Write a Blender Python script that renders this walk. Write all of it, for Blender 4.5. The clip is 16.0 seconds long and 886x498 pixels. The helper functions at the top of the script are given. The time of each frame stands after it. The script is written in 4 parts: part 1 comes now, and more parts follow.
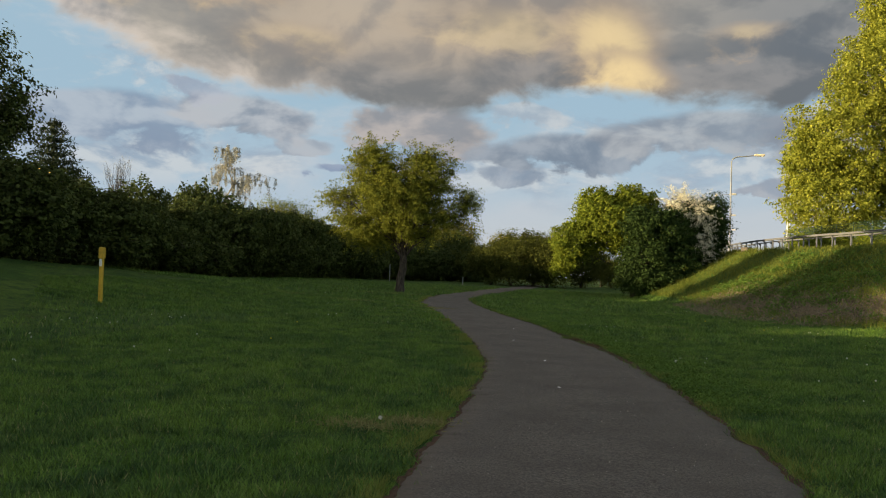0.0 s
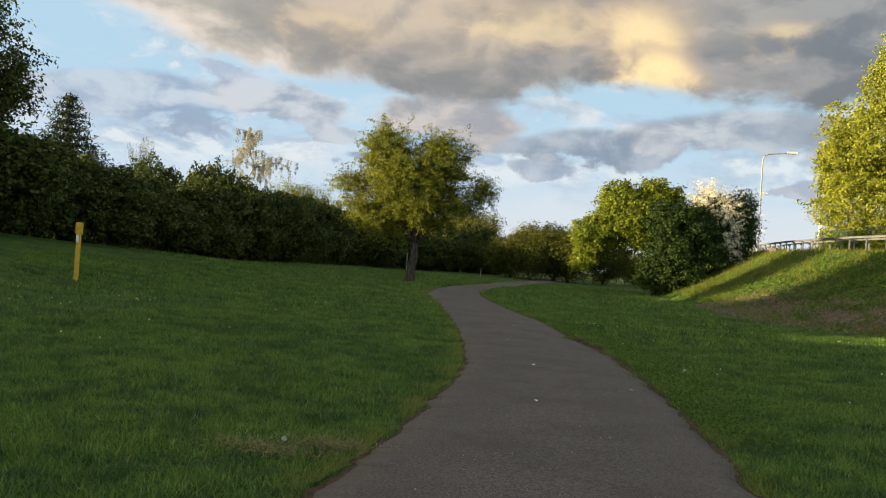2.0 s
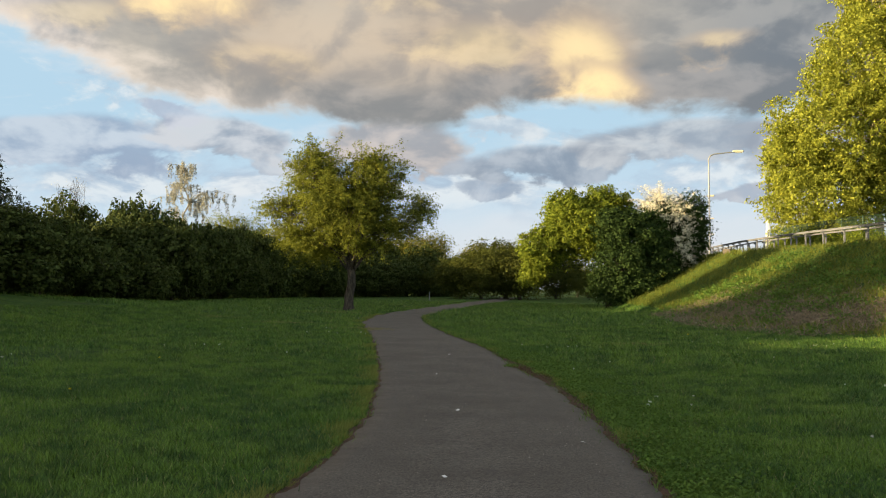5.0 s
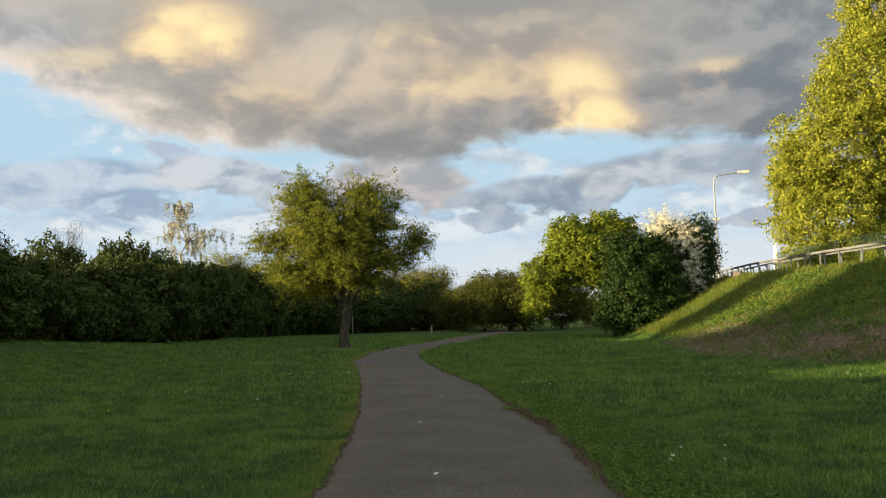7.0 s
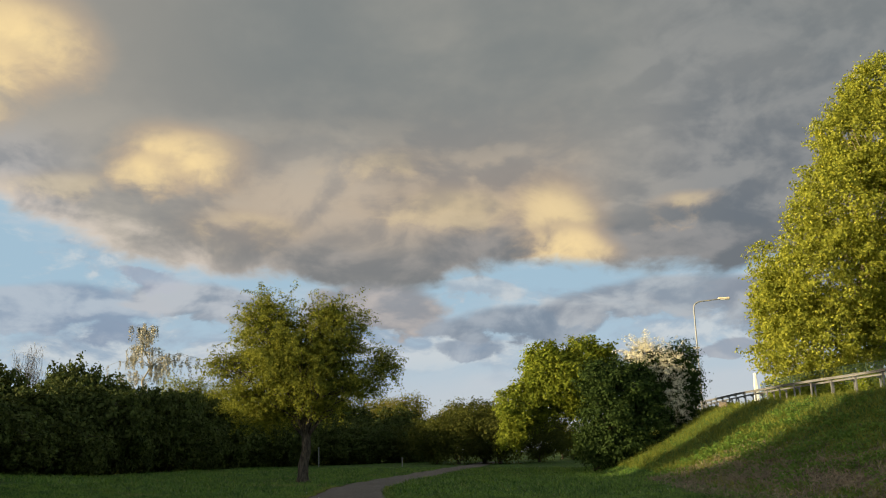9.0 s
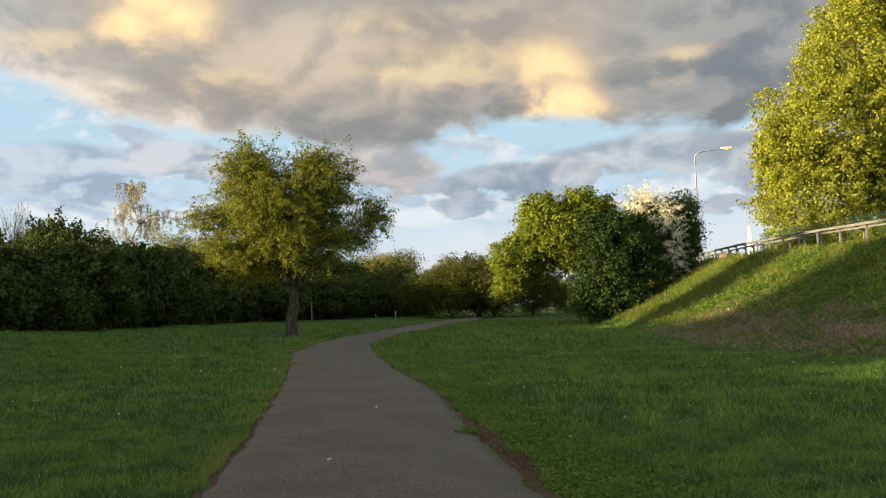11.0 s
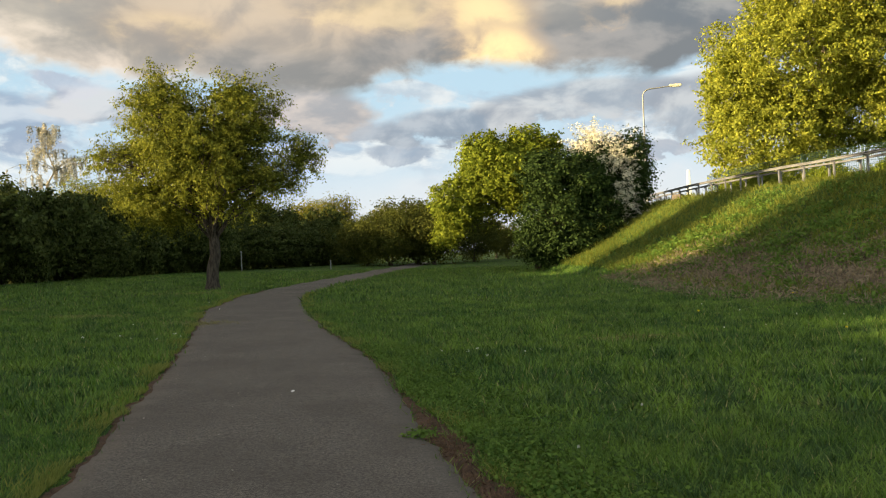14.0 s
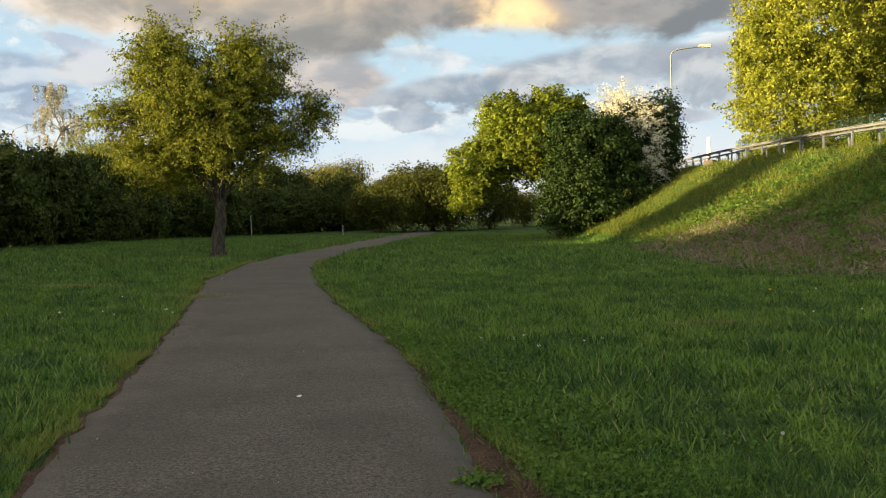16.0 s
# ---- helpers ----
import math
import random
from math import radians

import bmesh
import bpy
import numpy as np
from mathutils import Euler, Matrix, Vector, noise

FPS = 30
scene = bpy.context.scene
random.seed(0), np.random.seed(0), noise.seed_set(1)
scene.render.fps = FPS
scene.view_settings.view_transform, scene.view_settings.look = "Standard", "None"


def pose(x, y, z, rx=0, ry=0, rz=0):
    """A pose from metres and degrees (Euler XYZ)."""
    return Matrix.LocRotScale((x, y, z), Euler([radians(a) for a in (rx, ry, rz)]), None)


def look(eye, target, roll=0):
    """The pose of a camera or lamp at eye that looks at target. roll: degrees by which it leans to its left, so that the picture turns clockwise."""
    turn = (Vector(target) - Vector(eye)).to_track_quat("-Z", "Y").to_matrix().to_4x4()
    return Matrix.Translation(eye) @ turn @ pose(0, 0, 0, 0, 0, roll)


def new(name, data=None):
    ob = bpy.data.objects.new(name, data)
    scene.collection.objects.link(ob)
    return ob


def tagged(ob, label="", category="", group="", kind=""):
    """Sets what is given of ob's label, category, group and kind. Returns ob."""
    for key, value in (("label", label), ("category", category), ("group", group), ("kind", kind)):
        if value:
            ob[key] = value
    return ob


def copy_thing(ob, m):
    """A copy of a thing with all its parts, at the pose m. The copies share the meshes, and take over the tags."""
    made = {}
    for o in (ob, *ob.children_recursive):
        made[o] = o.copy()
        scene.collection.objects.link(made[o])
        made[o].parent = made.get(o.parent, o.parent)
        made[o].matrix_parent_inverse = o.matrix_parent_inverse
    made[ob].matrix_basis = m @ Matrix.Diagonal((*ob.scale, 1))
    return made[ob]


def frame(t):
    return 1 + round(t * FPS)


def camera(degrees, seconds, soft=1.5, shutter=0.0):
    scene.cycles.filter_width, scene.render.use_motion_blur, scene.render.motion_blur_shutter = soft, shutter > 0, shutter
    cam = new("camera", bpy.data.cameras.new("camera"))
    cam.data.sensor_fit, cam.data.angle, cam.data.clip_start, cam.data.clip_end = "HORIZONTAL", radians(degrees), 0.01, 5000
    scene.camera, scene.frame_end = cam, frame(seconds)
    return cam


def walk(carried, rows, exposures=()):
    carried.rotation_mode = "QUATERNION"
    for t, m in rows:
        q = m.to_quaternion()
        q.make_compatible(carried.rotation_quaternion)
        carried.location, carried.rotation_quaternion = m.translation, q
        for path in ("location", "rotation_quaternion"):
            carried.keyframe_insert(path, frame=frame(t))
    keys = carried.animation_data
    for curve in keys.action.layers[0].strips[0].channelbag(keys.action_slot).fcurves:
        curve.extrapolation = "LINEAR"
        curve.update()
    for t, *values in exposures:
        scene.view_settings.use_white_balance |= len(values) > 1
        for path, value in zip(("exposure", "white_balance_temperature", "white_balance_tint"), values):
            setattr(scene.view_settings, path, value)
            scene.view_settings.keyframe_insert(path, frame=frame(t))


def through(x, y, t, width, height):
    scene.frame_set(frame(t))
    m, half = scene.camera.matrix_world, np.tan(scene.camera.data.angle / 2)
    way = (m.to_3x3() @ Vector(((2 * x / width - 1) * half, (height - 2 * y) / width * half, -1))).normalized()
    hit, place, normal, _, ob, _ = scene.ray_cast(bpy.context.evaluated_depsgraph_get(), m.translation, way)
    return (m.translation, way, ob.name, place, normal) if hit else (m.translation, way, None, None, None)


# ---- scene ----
cam = camera(53.3, 16.0, 1.1)
PATH = [
    (0, (0.474, -1.98, 1.537), (0.032, -0.03, 1.594), 1.8),
    (0.5, (0.547, -1.52, 1.532), (0.035, 0.412, 1.603), 3.0),
    (1, (0.631, -0.987, 1.538), (0.128, 0.946, 1.632), 3.6),
    (1.5, (0.718, -0.49, 1.521), (0.173, 1.433, 1.599), 3.5),
    (2, (0.788, 0.083, 1.53), (0.289, 2.019, 1.564), 3.8),
    (2.5, (0.863, 0.557, 1.523), (0.398, 2.501, 1.583), 2.4),
    (3, (0.848, 1.035, 1.536), (0.449, 2.993, 1.616), 1.0),
    (3.5, (0.901, 1.545, 1.527), (0.544, 3.51, 1.619), -0.3),
    (4, (0.871, 2.073, 1.522), (0.539, 4.042, 1.637), 0.3),
    (6.3, (0.732, 4.783, 1.48), (0.237, 6.721, 1.518), -0.9),
    (6.5, (0.726, 4.952, 1.462), (0.286, 6.902, 1.5), -1.6),
    (7, (0.752, 5.328, 1.527), (0.345, 7.279, 1.693), -1.8),
    (7.5, (0.701, 5.962, 1.552), (0.329, 7.864, 2.045), -1.0),
    (8, (0.718, 6.494, 1.569), (0.368, 8.359, 2.202), -1.7),
    (8.5, (0.596, 7.188, 1.584), (0.258, 9.053, 2.222), -0.8),
    (9, (0.573, 7.751, 1.558), (0.234, 9.67, 2.009), -1.5),
    (9.5, (0.525, 8.116, 1.519), (0.178, 10.075, 1.724), -2.0),
    (9.7, (0.57, 8.345, 1.49), (0.238, 10.311, 1.645), -2.3),
    (11.8, (0.063, 10.907, 1.495), (-0.283, 12.873, 1.607), -1.6),
    (12, (0.039, 11.133, 1.466), (-0.267, 13.107, 1.562), -1.6),
    (12.5, (-0.058, 11.685, 1.482), (-0.326, 13.665, 1.552), -2.4),
    (13, (-0.129, 12.241, 1.477), (-0.296, 14.234, 1.502), -3.6),
    (13.5, (-0.244, 12.762, 1.505), (-0.478, 14.749, 1.524), -3.1),
    (14, (-0.349, 13.348, 1.49), (-0.556, 15.337, 1.498), -2.6),
    (14.5, (-0.467, 13.963, 1.474), (-0.708, 15.948, 1.442), -2.8),
    (15, (-0.61, 14.421, 1.491), (-0.832, 16.408, 1.432), -3.4),
    (15.5, (-0.741, 14.959, 1.501), (-0.981, 16.944, 1.48), -2.0),
    (16, (-0.92, 15.518, 1.501), (-1.155, 17.503, 1.434), -2.0),
]
walk(cam, [(t, look(eye, target, roll)) for t, eye, target, roll in PATH],
     ((0, 1.02, 6650, 10), (0.5, 1.3, 6650, 10), (1.5, 1.45, 6650, 10), (3.5, 1.45, 6700, 10), (7, 1.45, 6700, 10), (8, 1.0, 6650, 10), (9, 1.05, 6650, 10),
      (9.7, 1.35, 6700, 10), (12.5, 1.55, 6900, 10), (16, 1.62, 7000, 10)))

# ---- world, sun ----
SUN_TO = Vector((-0.95, -0.31, 0.160)).normalized()
sun = new("sun", bpy.data.lights.new("sun", "SUN"))
sun.data.energy, sun.data.angle, sun.data.color = 5.0, radians(0.9), (1.0, 0.80, 0.45)
sun.matrix_world = look((0, 0, 60), Vector((0, 0, 60)) - SUN_TO)


def lin(r, g, b):
    """Linear light of a colour given as 0 to 255 display values."""
    return tuple(c / 3294.6 if c <= 10.3 else ((c / 255 + 0.055) / 1.055) ** 2.4 for c in (r, g, b))


class Nodes:
    """A short hand for node trees."""

    def __init__(self, tree):
        self.tree = tree
        tree.nodes.clear()

    def add(self, kind):
        return self.tree.nodes.new(kind)

    def put(self, socket, value):
        if isinstance(value, bpy.types.NodeSocket):
            self.tree.links.new(value, socket)
        elif value is not None:
            if socket.type == "RGBA" and len(value) == 3:
                value = (*value, 1)
            socket.default_value = value

    def math(self, op, a, b=None, c=None, clamp=False):
        node = self.add("ShaderNodeMath")
        node.operation, node.use_clamp = op, clamp
        for n, v in enumerate((a, b, c)):
            self.put(node.inputs[n], v)
        return node.outputs[0]

    def attribute(self, name):
        node = self.add("ShaderNodeAttribute")
        node.attribute_name = name
        return node.outputs["Fac"]

    def noise(self, vector, scale, detail=3.0, rough=0.55, distortion=0.0):
        node = self.add("ShaderNodeTexNoise")
        for key, v in (("Vector", vector), ("Scale", scale), ("Detail", detail), ("Roughness", rough), ("Distortion", distortion)):
            self.put(node.inputs[key], v)
        return node.outputs["Fac"]

    def step(self, value, low, high, to_low=0.0, to_high=1.0):
        node = self.add("ShaderNodeMapRange")
        node.interpolation_type = "SMOOTHSTEP"
        for n, v in enumerate((value, low, high, to_low, to_high)):
            self.put(node.inputs[n], v)
        return node.outputs[0]

    def mix(self, fac, a, b, blend="MIX"):
        node = self.add("ShaderNodeMix")
        node.data_type, node.blend_type = "RGBA", blend
        for n, v in ((0, fac), (6, a), (7, b)):
            self.put(node.inputs[n], v)
        return node.outputs[2]

    def scaled(self, vector, sx, sy, sz, move=(0, 0, 0)):
        node = self.add("ShaderNodeMapping")
        self.put(node.inputs["Vector"], vector)
        node.inputs["Scale"].default_value, node.inputs["Location"].default_value = (sx, sy, sz), move
        return node.outputs[0]


def sky_world():
    world = bpy.data.worlds.new("evening_sky")
    world.use_nodes = True
    scene.world = world
    k = Nodes(world.node_tree)
    way = k.add("ShaderNodeTexCoord").outputs["Generated"]
    xyz = k.add("ShaderNodeSeparateXYZ")
    k.put(xyz.inputs[0], way)
    x, y, z = xyz.outputs
    az = k.math("MULTIPLY", k.math("ARCTAN2", x, y), 57.296)
    el = k.math("MULTIPLY", k.math("ARCSINE", z), 57.296)
    sky = k.add("ShaderNodeTexSky")
    sky.sky_type, sky.sun_disc, sky.dust_density = "NISHITA", False, 1.2
    sky.sun_elevation, sky.sun_rotation = math.asin(SUN_TO.z), math.atan2(SUN_TO.x, SUN_TO.y)
    G = SKY_GAIN

    def col(r, g, b):
        return tuple(c * G for c in lin(r, g, b))

    flat = k.scaled(way, 1, 1, 1.7)
    soft = k.noise(flat, 4.5, 2.0, 0.5)
    fine = k.noise(flat, 11.0, 8.0, 0.52, 0.35)
    fine_low = k.noise(k.scaled(way, 1, 1, 1.7, (0.012, 0, -0.028)), 11.0, 8.0, 0.52, 0.35)
    puff = k.math("SUBTRACT", fine, fine_low)
    curd = k.noise(k.scaled(way, 1, 1, 1.5, (0.7, 2.2, 0.9)), 26.0, 7.0, 0.60, 0.4)
    big = k.noise(k.scaled(way, 1, 1, 1.6, (3.1, 0.4, 1.7)), 4.0, 5.0, 0.55, 0.2)

    def times(*values):
        out = values[0]
        for v in values[1:]:
            out = k.math("MULTIPLY", out, v)
        return out

    def centred(value, gain):
        return k.math("MULTIPLY", k.math("SUBTRACT", value, 0.5), gain)

    def hump(value, middle, width):
        d = k.math("DIVIDE", k.math("SUBTRACT", value, middle), width)
        return k.math("DIVIDE", 1.0, k.math("ADD", 1.0, times(d, d, d, d)))

    ragged = k.math("ADD", centred(fine, 2.6), centred(curd, 1.3))
    drift_a = k.math("ADD", az, k.math("ADD", centred(fine, 5.0), centred(big, 3.0)))
    drift_e = k.math("ADD", el, k.math("ADD", centred(soft, 2.0), k.math("ADD", centred(fine, 2.4), centred(curd, 1.4))))

    def mass(a0, e0, sa, se, rough=1.0):
        """How deep a direction lies inside one ragged cloud: 1 at its middle, 0 at its outline."""
        da = k.math("DIVIDE", k.math("SUBTRACT", drift_a, a0), sa)
        de = k.math("DIVIDE", k.math("SUBTRACT", drift_e, e0), se)
        r2 = k.math("ADD", times(da, da), times(de, de))
        return k.math("ADD", k.math("SUBTRACT", 1.0, r2), k.math("MULTIPLY", ragged, rough))

    # clear air: pale and creamy at the horizon, light blue above it
    air = k.mix(k.step(el, 1.0, 12.0), col(188, 206, 221), col(166, 197, 218))
    air = k.mix(times(k.step(el, 7.0, 1.0), k.step(az, -30.0, -5.0)), air, col(204, 210, 215))
    # thin high veil
    veil = k.step(k.noise(k.scaled(way, 1, 1, 3.2, (1.4, 0.3, 0.2)), 5.0, 7.0, 0.6, 0.3), 0.46, 0.68, 0.0, 0.55)
    base = k.mix(times(veil, k.step(el, 2.0, 6.0)), air, col(208, 212, 218))
    # separate low clouds under the bank: lilac grey with a dark flat base and pale curled tops
    scud_n = k.noise(k.scaled(way, 1, 1, 2.5, (0.4, 1.3, 0.2)), 7.5, 9.0, 0.60, 0.35)
    scud_s = k.noise(k.scaled(way, 1, 1, 2.5, (0.412, 1.3, 0.16)), 7.5, 9.0, 0.60, 0.35)
    scud = k.step(k.math("ADD", scud_n, k.math("MULTIPLY", hump(el, 7.6, 2.5), 0.09)), 0.51, 0.66, 0.0, 0.75)
    scud_tone = k.mix(k.step(k.math("SUBTRACT", scud_n, scud_s), -0.07, 0.09), col(156, 174, 194), col(212, 218, 222))
    base = k.mix(times(scud, k.step(el, 3.5, 6.5)), base, scud_tone)
    low_top = k.step(k.math("ADD", puff, centred(curd, 0.25)), -0.10, 0.14)
    for a0, e0, sa, se, dark, pale, power in (
            (-34.0, 8.6, 7.5, 2.0, (138, 156, 180), (184, 195, 208), 0.85), (-25.8, 9.3, 5.0, 1.5, (140, 152, 168), (192, 197, 204), 0.88),
            (-29.5, 10.6, 3.2, 0.6, (156, 166, 186), (190, 196, 208), 0.7), (-20.2, 6.5, 2.0, 0.5, (134, 152, 182), (160, 174, 196), 0.9),
            (-22.3, 8.0, 2.4, 0.7, (146, 158, 174), (186, 192, 200), 0.8), (-14.6, 9.2, 4.6, 2.2, (150, 152, 158), (192, 184, 180), 0.92),
            (-5.0, 8.0, 5.8, 1.5, (124, 138, 156), (164, 174, 186), 0.9), (-8.6, 6.6, 2.0, 0.7, (136, 152, 172), (176, 186, 198), 0.8),
            (4.0, 9.3, 7.5, 1.7, (140, 150, 164), (184, 190, 196), 0.85), (13.0, 8.4, 8.0, 2.4, (140, 150, 164), (180, 187, 194), 0.85),
            (-8.0, 10.3, 3.4, 0.8, (168, 180, 194), (206, 212, 217), 0.7), (8.4, 5.9, 3.0, 0.5, (146, 154, 170), (182, 184, 190), 0.7), (-44.0, 8.5, 5.0, 1.6, (140, 154, 180), (186, 194, 206), 0.8)):
        m = mass(a0, e0, sa, se)
        tone = k.mix(low_top, col(*dark), col(*pale))
        base = k.mix(k.math("MULTIPLY", k.step(m, 0.0, 0.55), power), base, tone)
    # the great bank of cloud overhead
    edge = k.math("ADD", k.step(az, -40.0, -18.0, 14.4, 10.7), k.step(az, -12.0, -8.0, 0.0, 0.8))
    edge = k.math("ADD", edge, k.step(az, -3.5, 4.0, 0.0, -1.0))
    edge = k.math("ADD", edge, k.math("ADD", centred(soft, 2.6), k.math("ADD", centred(fine, 3.4), centred(curd, 1.6))))
    above = k.math("SUBTRACT", el, edge)
    bank = k.step(above, -0.35, 0.9)
    relief = k.math("ADD", puff, centred(curd, 0.16))
    body = k.mix(k.step(big, 0.36, 0.66), col(148, 148, 146), col(185, 179, 169))
    calm = k.step(el, 24.0, 12.0, 0.30, 1.0)
    body = k.mix(times(k.step(relief, -0.02, 0.16), calm, 0.42), body, col(205, 196, 181))
    body = k.mix(times(k.step(relief, 0.02, -0.16), calm, 0.36), body, col(130, 133, 136))
    body = k.mix(k.step(el, 15.5, 25.0, 0.0, 0.88), body, k.mix(k.step(big, 0.35, 0.7), col(128, 135, 136), col(150, 152, 148)))
    warm = times(hump(k.math("ADD", el, centred(big, 5.0)), 15.5, 3.4), k.step(az, -30.0, -22.0), k.step(az, 3.0, -3.0), 0.40)
    body = k.mix(warm, body, k.mix(k.step(relief, -0.10, 0.10), col(158, 144, 134), col(204, 180, 152)))
    right = times(k.step(k.math("ADD", az, centred(big, 8.0)), -1.0, 9.0), k.step(el, 30.0, 10.0, 0.35, 0.85))
    body = k.mix(right, body, k.mix(k.step(relief, -0.10, 0.12), col(100, 112, 125), col(138, 144, 150)))
    left = times(k.step(az, -31.0, -37.0), k.step(el, 21.0, 18.0), 0.6)
    body = k.mix(left, body, k.mix(k.step(relief, -0.10, 0.10), col(136, 146, 160), col(176, 178, 184)))
    haze = times(k.step(k.math("ADD", az, centred(big, 10.0)), -20.0, -38.0), k.step(el, 16.0, 22.0), 0.55)
    body = k.mix(haze, body, col(172, 166, 156))
    lining = times(k.step(above, 2.2, 0.2), k.step(az, -16.0, -26.0), k.step(fine, 0.36, 0.56, 0.35, 0.85))
    body = k.mix(lining, body, col(230, 218, 206))
    under = times(hump(above, 1.5, 1.5), k.step(az, -27.0, -17.0), 0.72)
    body = k.mix(under, body, k.mix(k.step(relief, -0.12, 0.14), col(116, 122, 128), col(148, 148, 150)))
    # places where the low sun reaches the cloud
    for a0, e0, sa, se, power, rough in ((-2.4, 15.0, 3.2, 2.6, 0.75, 0.6), (-1.6, 13.0, 3.4, 1.6, 0.95, 0.7), (-9.7, 15.6, 5.0, 1.5, 0.34, 1.0), (-27.2, 18.6, 4.2, 2.3, 1.0, 0.6),
                                         (-29.6, 17.4, 2.6, 1.6, 0.70, 0.9), (-37.6, 24.4, 5.2, 3.2, 1.0, 0.6), (-38.8, 22.0, 3.6, 2.2, 0.6, 0.9), (-23.0, 14.4, 4.2, 1.4, 0.35, 1.0),
                                         (5.6, 15.3, 2.2, 1.0, 0.55, 1.2), (-34.0, 16.4, 3.0, 1.0, 0.30, 1.0), (-14.0, 18.6, 2.6, 1.1, 0.22, 1.2), (-38.5, 13.9, 3.0, 0.9, 0.8, 0.7)):
        m = mass(a0, e0, sa, se, rough)
        glow = k.mix(k.step(m, 0.0, 1.25), col(196, 176, 152), col(255, 228, 172))
        body = k.mix(times(k.step(m, -0.75, 0.95), k.step(relief, -0.18, 0.05, 0.75, 1.0), power), body, glow)
    sky_col = k.mix(bank, base, body)
    # unseen evening sky behind the walker, round the sun, brightened as fill light
    rear_fill_sky = k.mix(k.step(fine, 0.45, 0.62, 0.0, 0.5), sky.outputs[0], col(240, 205, 170))
    rear_fill_sky = k.mix(1.0, rear_fill_sky, (1.45, 1.45, 1.45), "MULTIPLY")
    behind = k.step(k.math("ABSOLUTE", k.math("ADD", az, 10.0)), 62.0, 105.0)
    sky_col = k.mix(k.math("MULTIPLY", behind, k.step(el, 65.0, 40.0)), sky_col, rear_fill_sky)
    back = k.add("ShaderNodeBackground")
    k.put(back.inputs["Color"], sky_col)
    back.inputs["Strength"].default_value = 0.1
    k.put(k.add("ShaderNodeOutputWorld").inputs["Surface"], back.outputs[0])


SKY_GAIN = 4.5
sky_world()


# ---- materials ----
def material(name):
    m = bpy.data.materials.new(name)
    m.use_nodes = True
    return m, Nodes(m.node_tree)


def finish(k, shader):
    k.put(k.add("ShaderNodeOutputMaterial").inputs["Surface"], shader)


def principled(k, color, rough=0.8, metal=0.0, normal=None, spec=0.3):
    p = k.add("ShaderNodeBsdfPrincipled")
    for key, v in (("Base Color", color), ("Roughness", rough), ("Metallic", metal), ("Specular IOR Level", spec), ("Normal", normal)):
        if v is not None:
            k.put(p.inputs[key], v)
    return p.outputs[0]


def bumped(k, height, strength=0.4, distance=0.02):
    b = k.add("ShaderNodeBump")
    k.put(b.inputs["Height"], height)
    b.inputs["Strength"].default_value, b.inputs["Distance"].default_value = strength, distance
    return b.outputs[0]


def place(k):
    return k.add("ShaderNodeNewGeometry").outputs["Position"]


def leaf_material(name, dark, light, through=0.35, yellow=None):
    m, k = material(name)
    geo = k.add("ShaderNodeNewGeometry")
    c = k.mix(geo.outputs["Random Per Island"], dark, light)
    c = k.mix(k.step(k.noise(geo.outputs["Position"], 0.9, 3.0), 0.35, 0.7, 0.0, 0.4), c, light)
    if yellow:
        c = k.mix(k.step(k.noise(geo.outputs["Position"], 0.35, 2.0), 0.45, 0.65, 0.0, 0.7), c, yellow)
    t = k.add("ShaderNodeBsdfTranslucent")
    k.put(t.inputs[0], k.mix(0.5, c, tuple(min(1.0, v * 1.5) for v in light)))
    s = k.add("ShaderNodeMixShader")
    s.inputs[0].default_value = through
    k.put(s.inputs[1], principled(k, c, 0.75, spec=0.1))
    k.put(s.inputs[2], t.outputs[0])
    finish(k, s.outputs[0])
    return m


def plain_material(name, color, rough=0.6, metal=0.0, grain=20.0, amount=0.35, bump=0.2, spec=0.3):
    m, k = material(name)
    pos = k.add("ShaderNodeTexCoord").outputs["Object"]
    n = k.math("ADD", k.math("MULTIPLY", k.noise(pos, grain, 4.0), 0.6), k.math("MULTIPLY", k.noise(pos, grain / 9, 3.0), 0.4))
    c = k.mix(k.step(n, 0.3, 0.7), tuple(v * (1 - amount) for v in color), tuple(min(1.0, v * (1 + amount * 0.6)) for v in color))
    finish(k, principled(k, c, k.step(n, 0.2, 0.8, rough - 0.1, min(1.0, rough + 0.15)), metal, bumped(k, n, bump, 0.01), spec))
    return m


def bark_material():
    m, k = material("bark")
    pos = place(k)
    n = k.noise(k.scaled(pos, 1, 1, 0.25), 14.0, 5.0, 0.6, 0.5)
    c = k.mix(k.step(n, 0.35, 0.65), (0.022, 0.018, 0.014), (0.085, 0.070, 0.054))
    finish(k, principled(k, c, 0.9, normal=bumped(k, n, 0.8, 0.03)))
    return m


def grass_tint(k, pos):
    """Lawn colour: darker lush drifts, lighter and yellower worn ones."""
    drift = k.noise(pos, 0.35, 3.0, 0.6)
    spot = k.noise(pos, 2.0, 5.0, 0.68)
    c = k.mix(k.step(drift, 0.36, 0.64), (0.092, 0.200, 0.028), (0.185, 0.300, 0.042))
    c = k.mix(k.step(spot, 0.46, 0.62, 0.0, 0.9), c, (0.050, 0.122, 0.026))
    return k.mix(k.step(k.noise(k.scaled(pos, 1, 1, 1, (5, 2, 0)), 0.8, 3.0), 0.60, 0.72, 0.0, 0.45), c, (0.18, 0.20, 0.050))


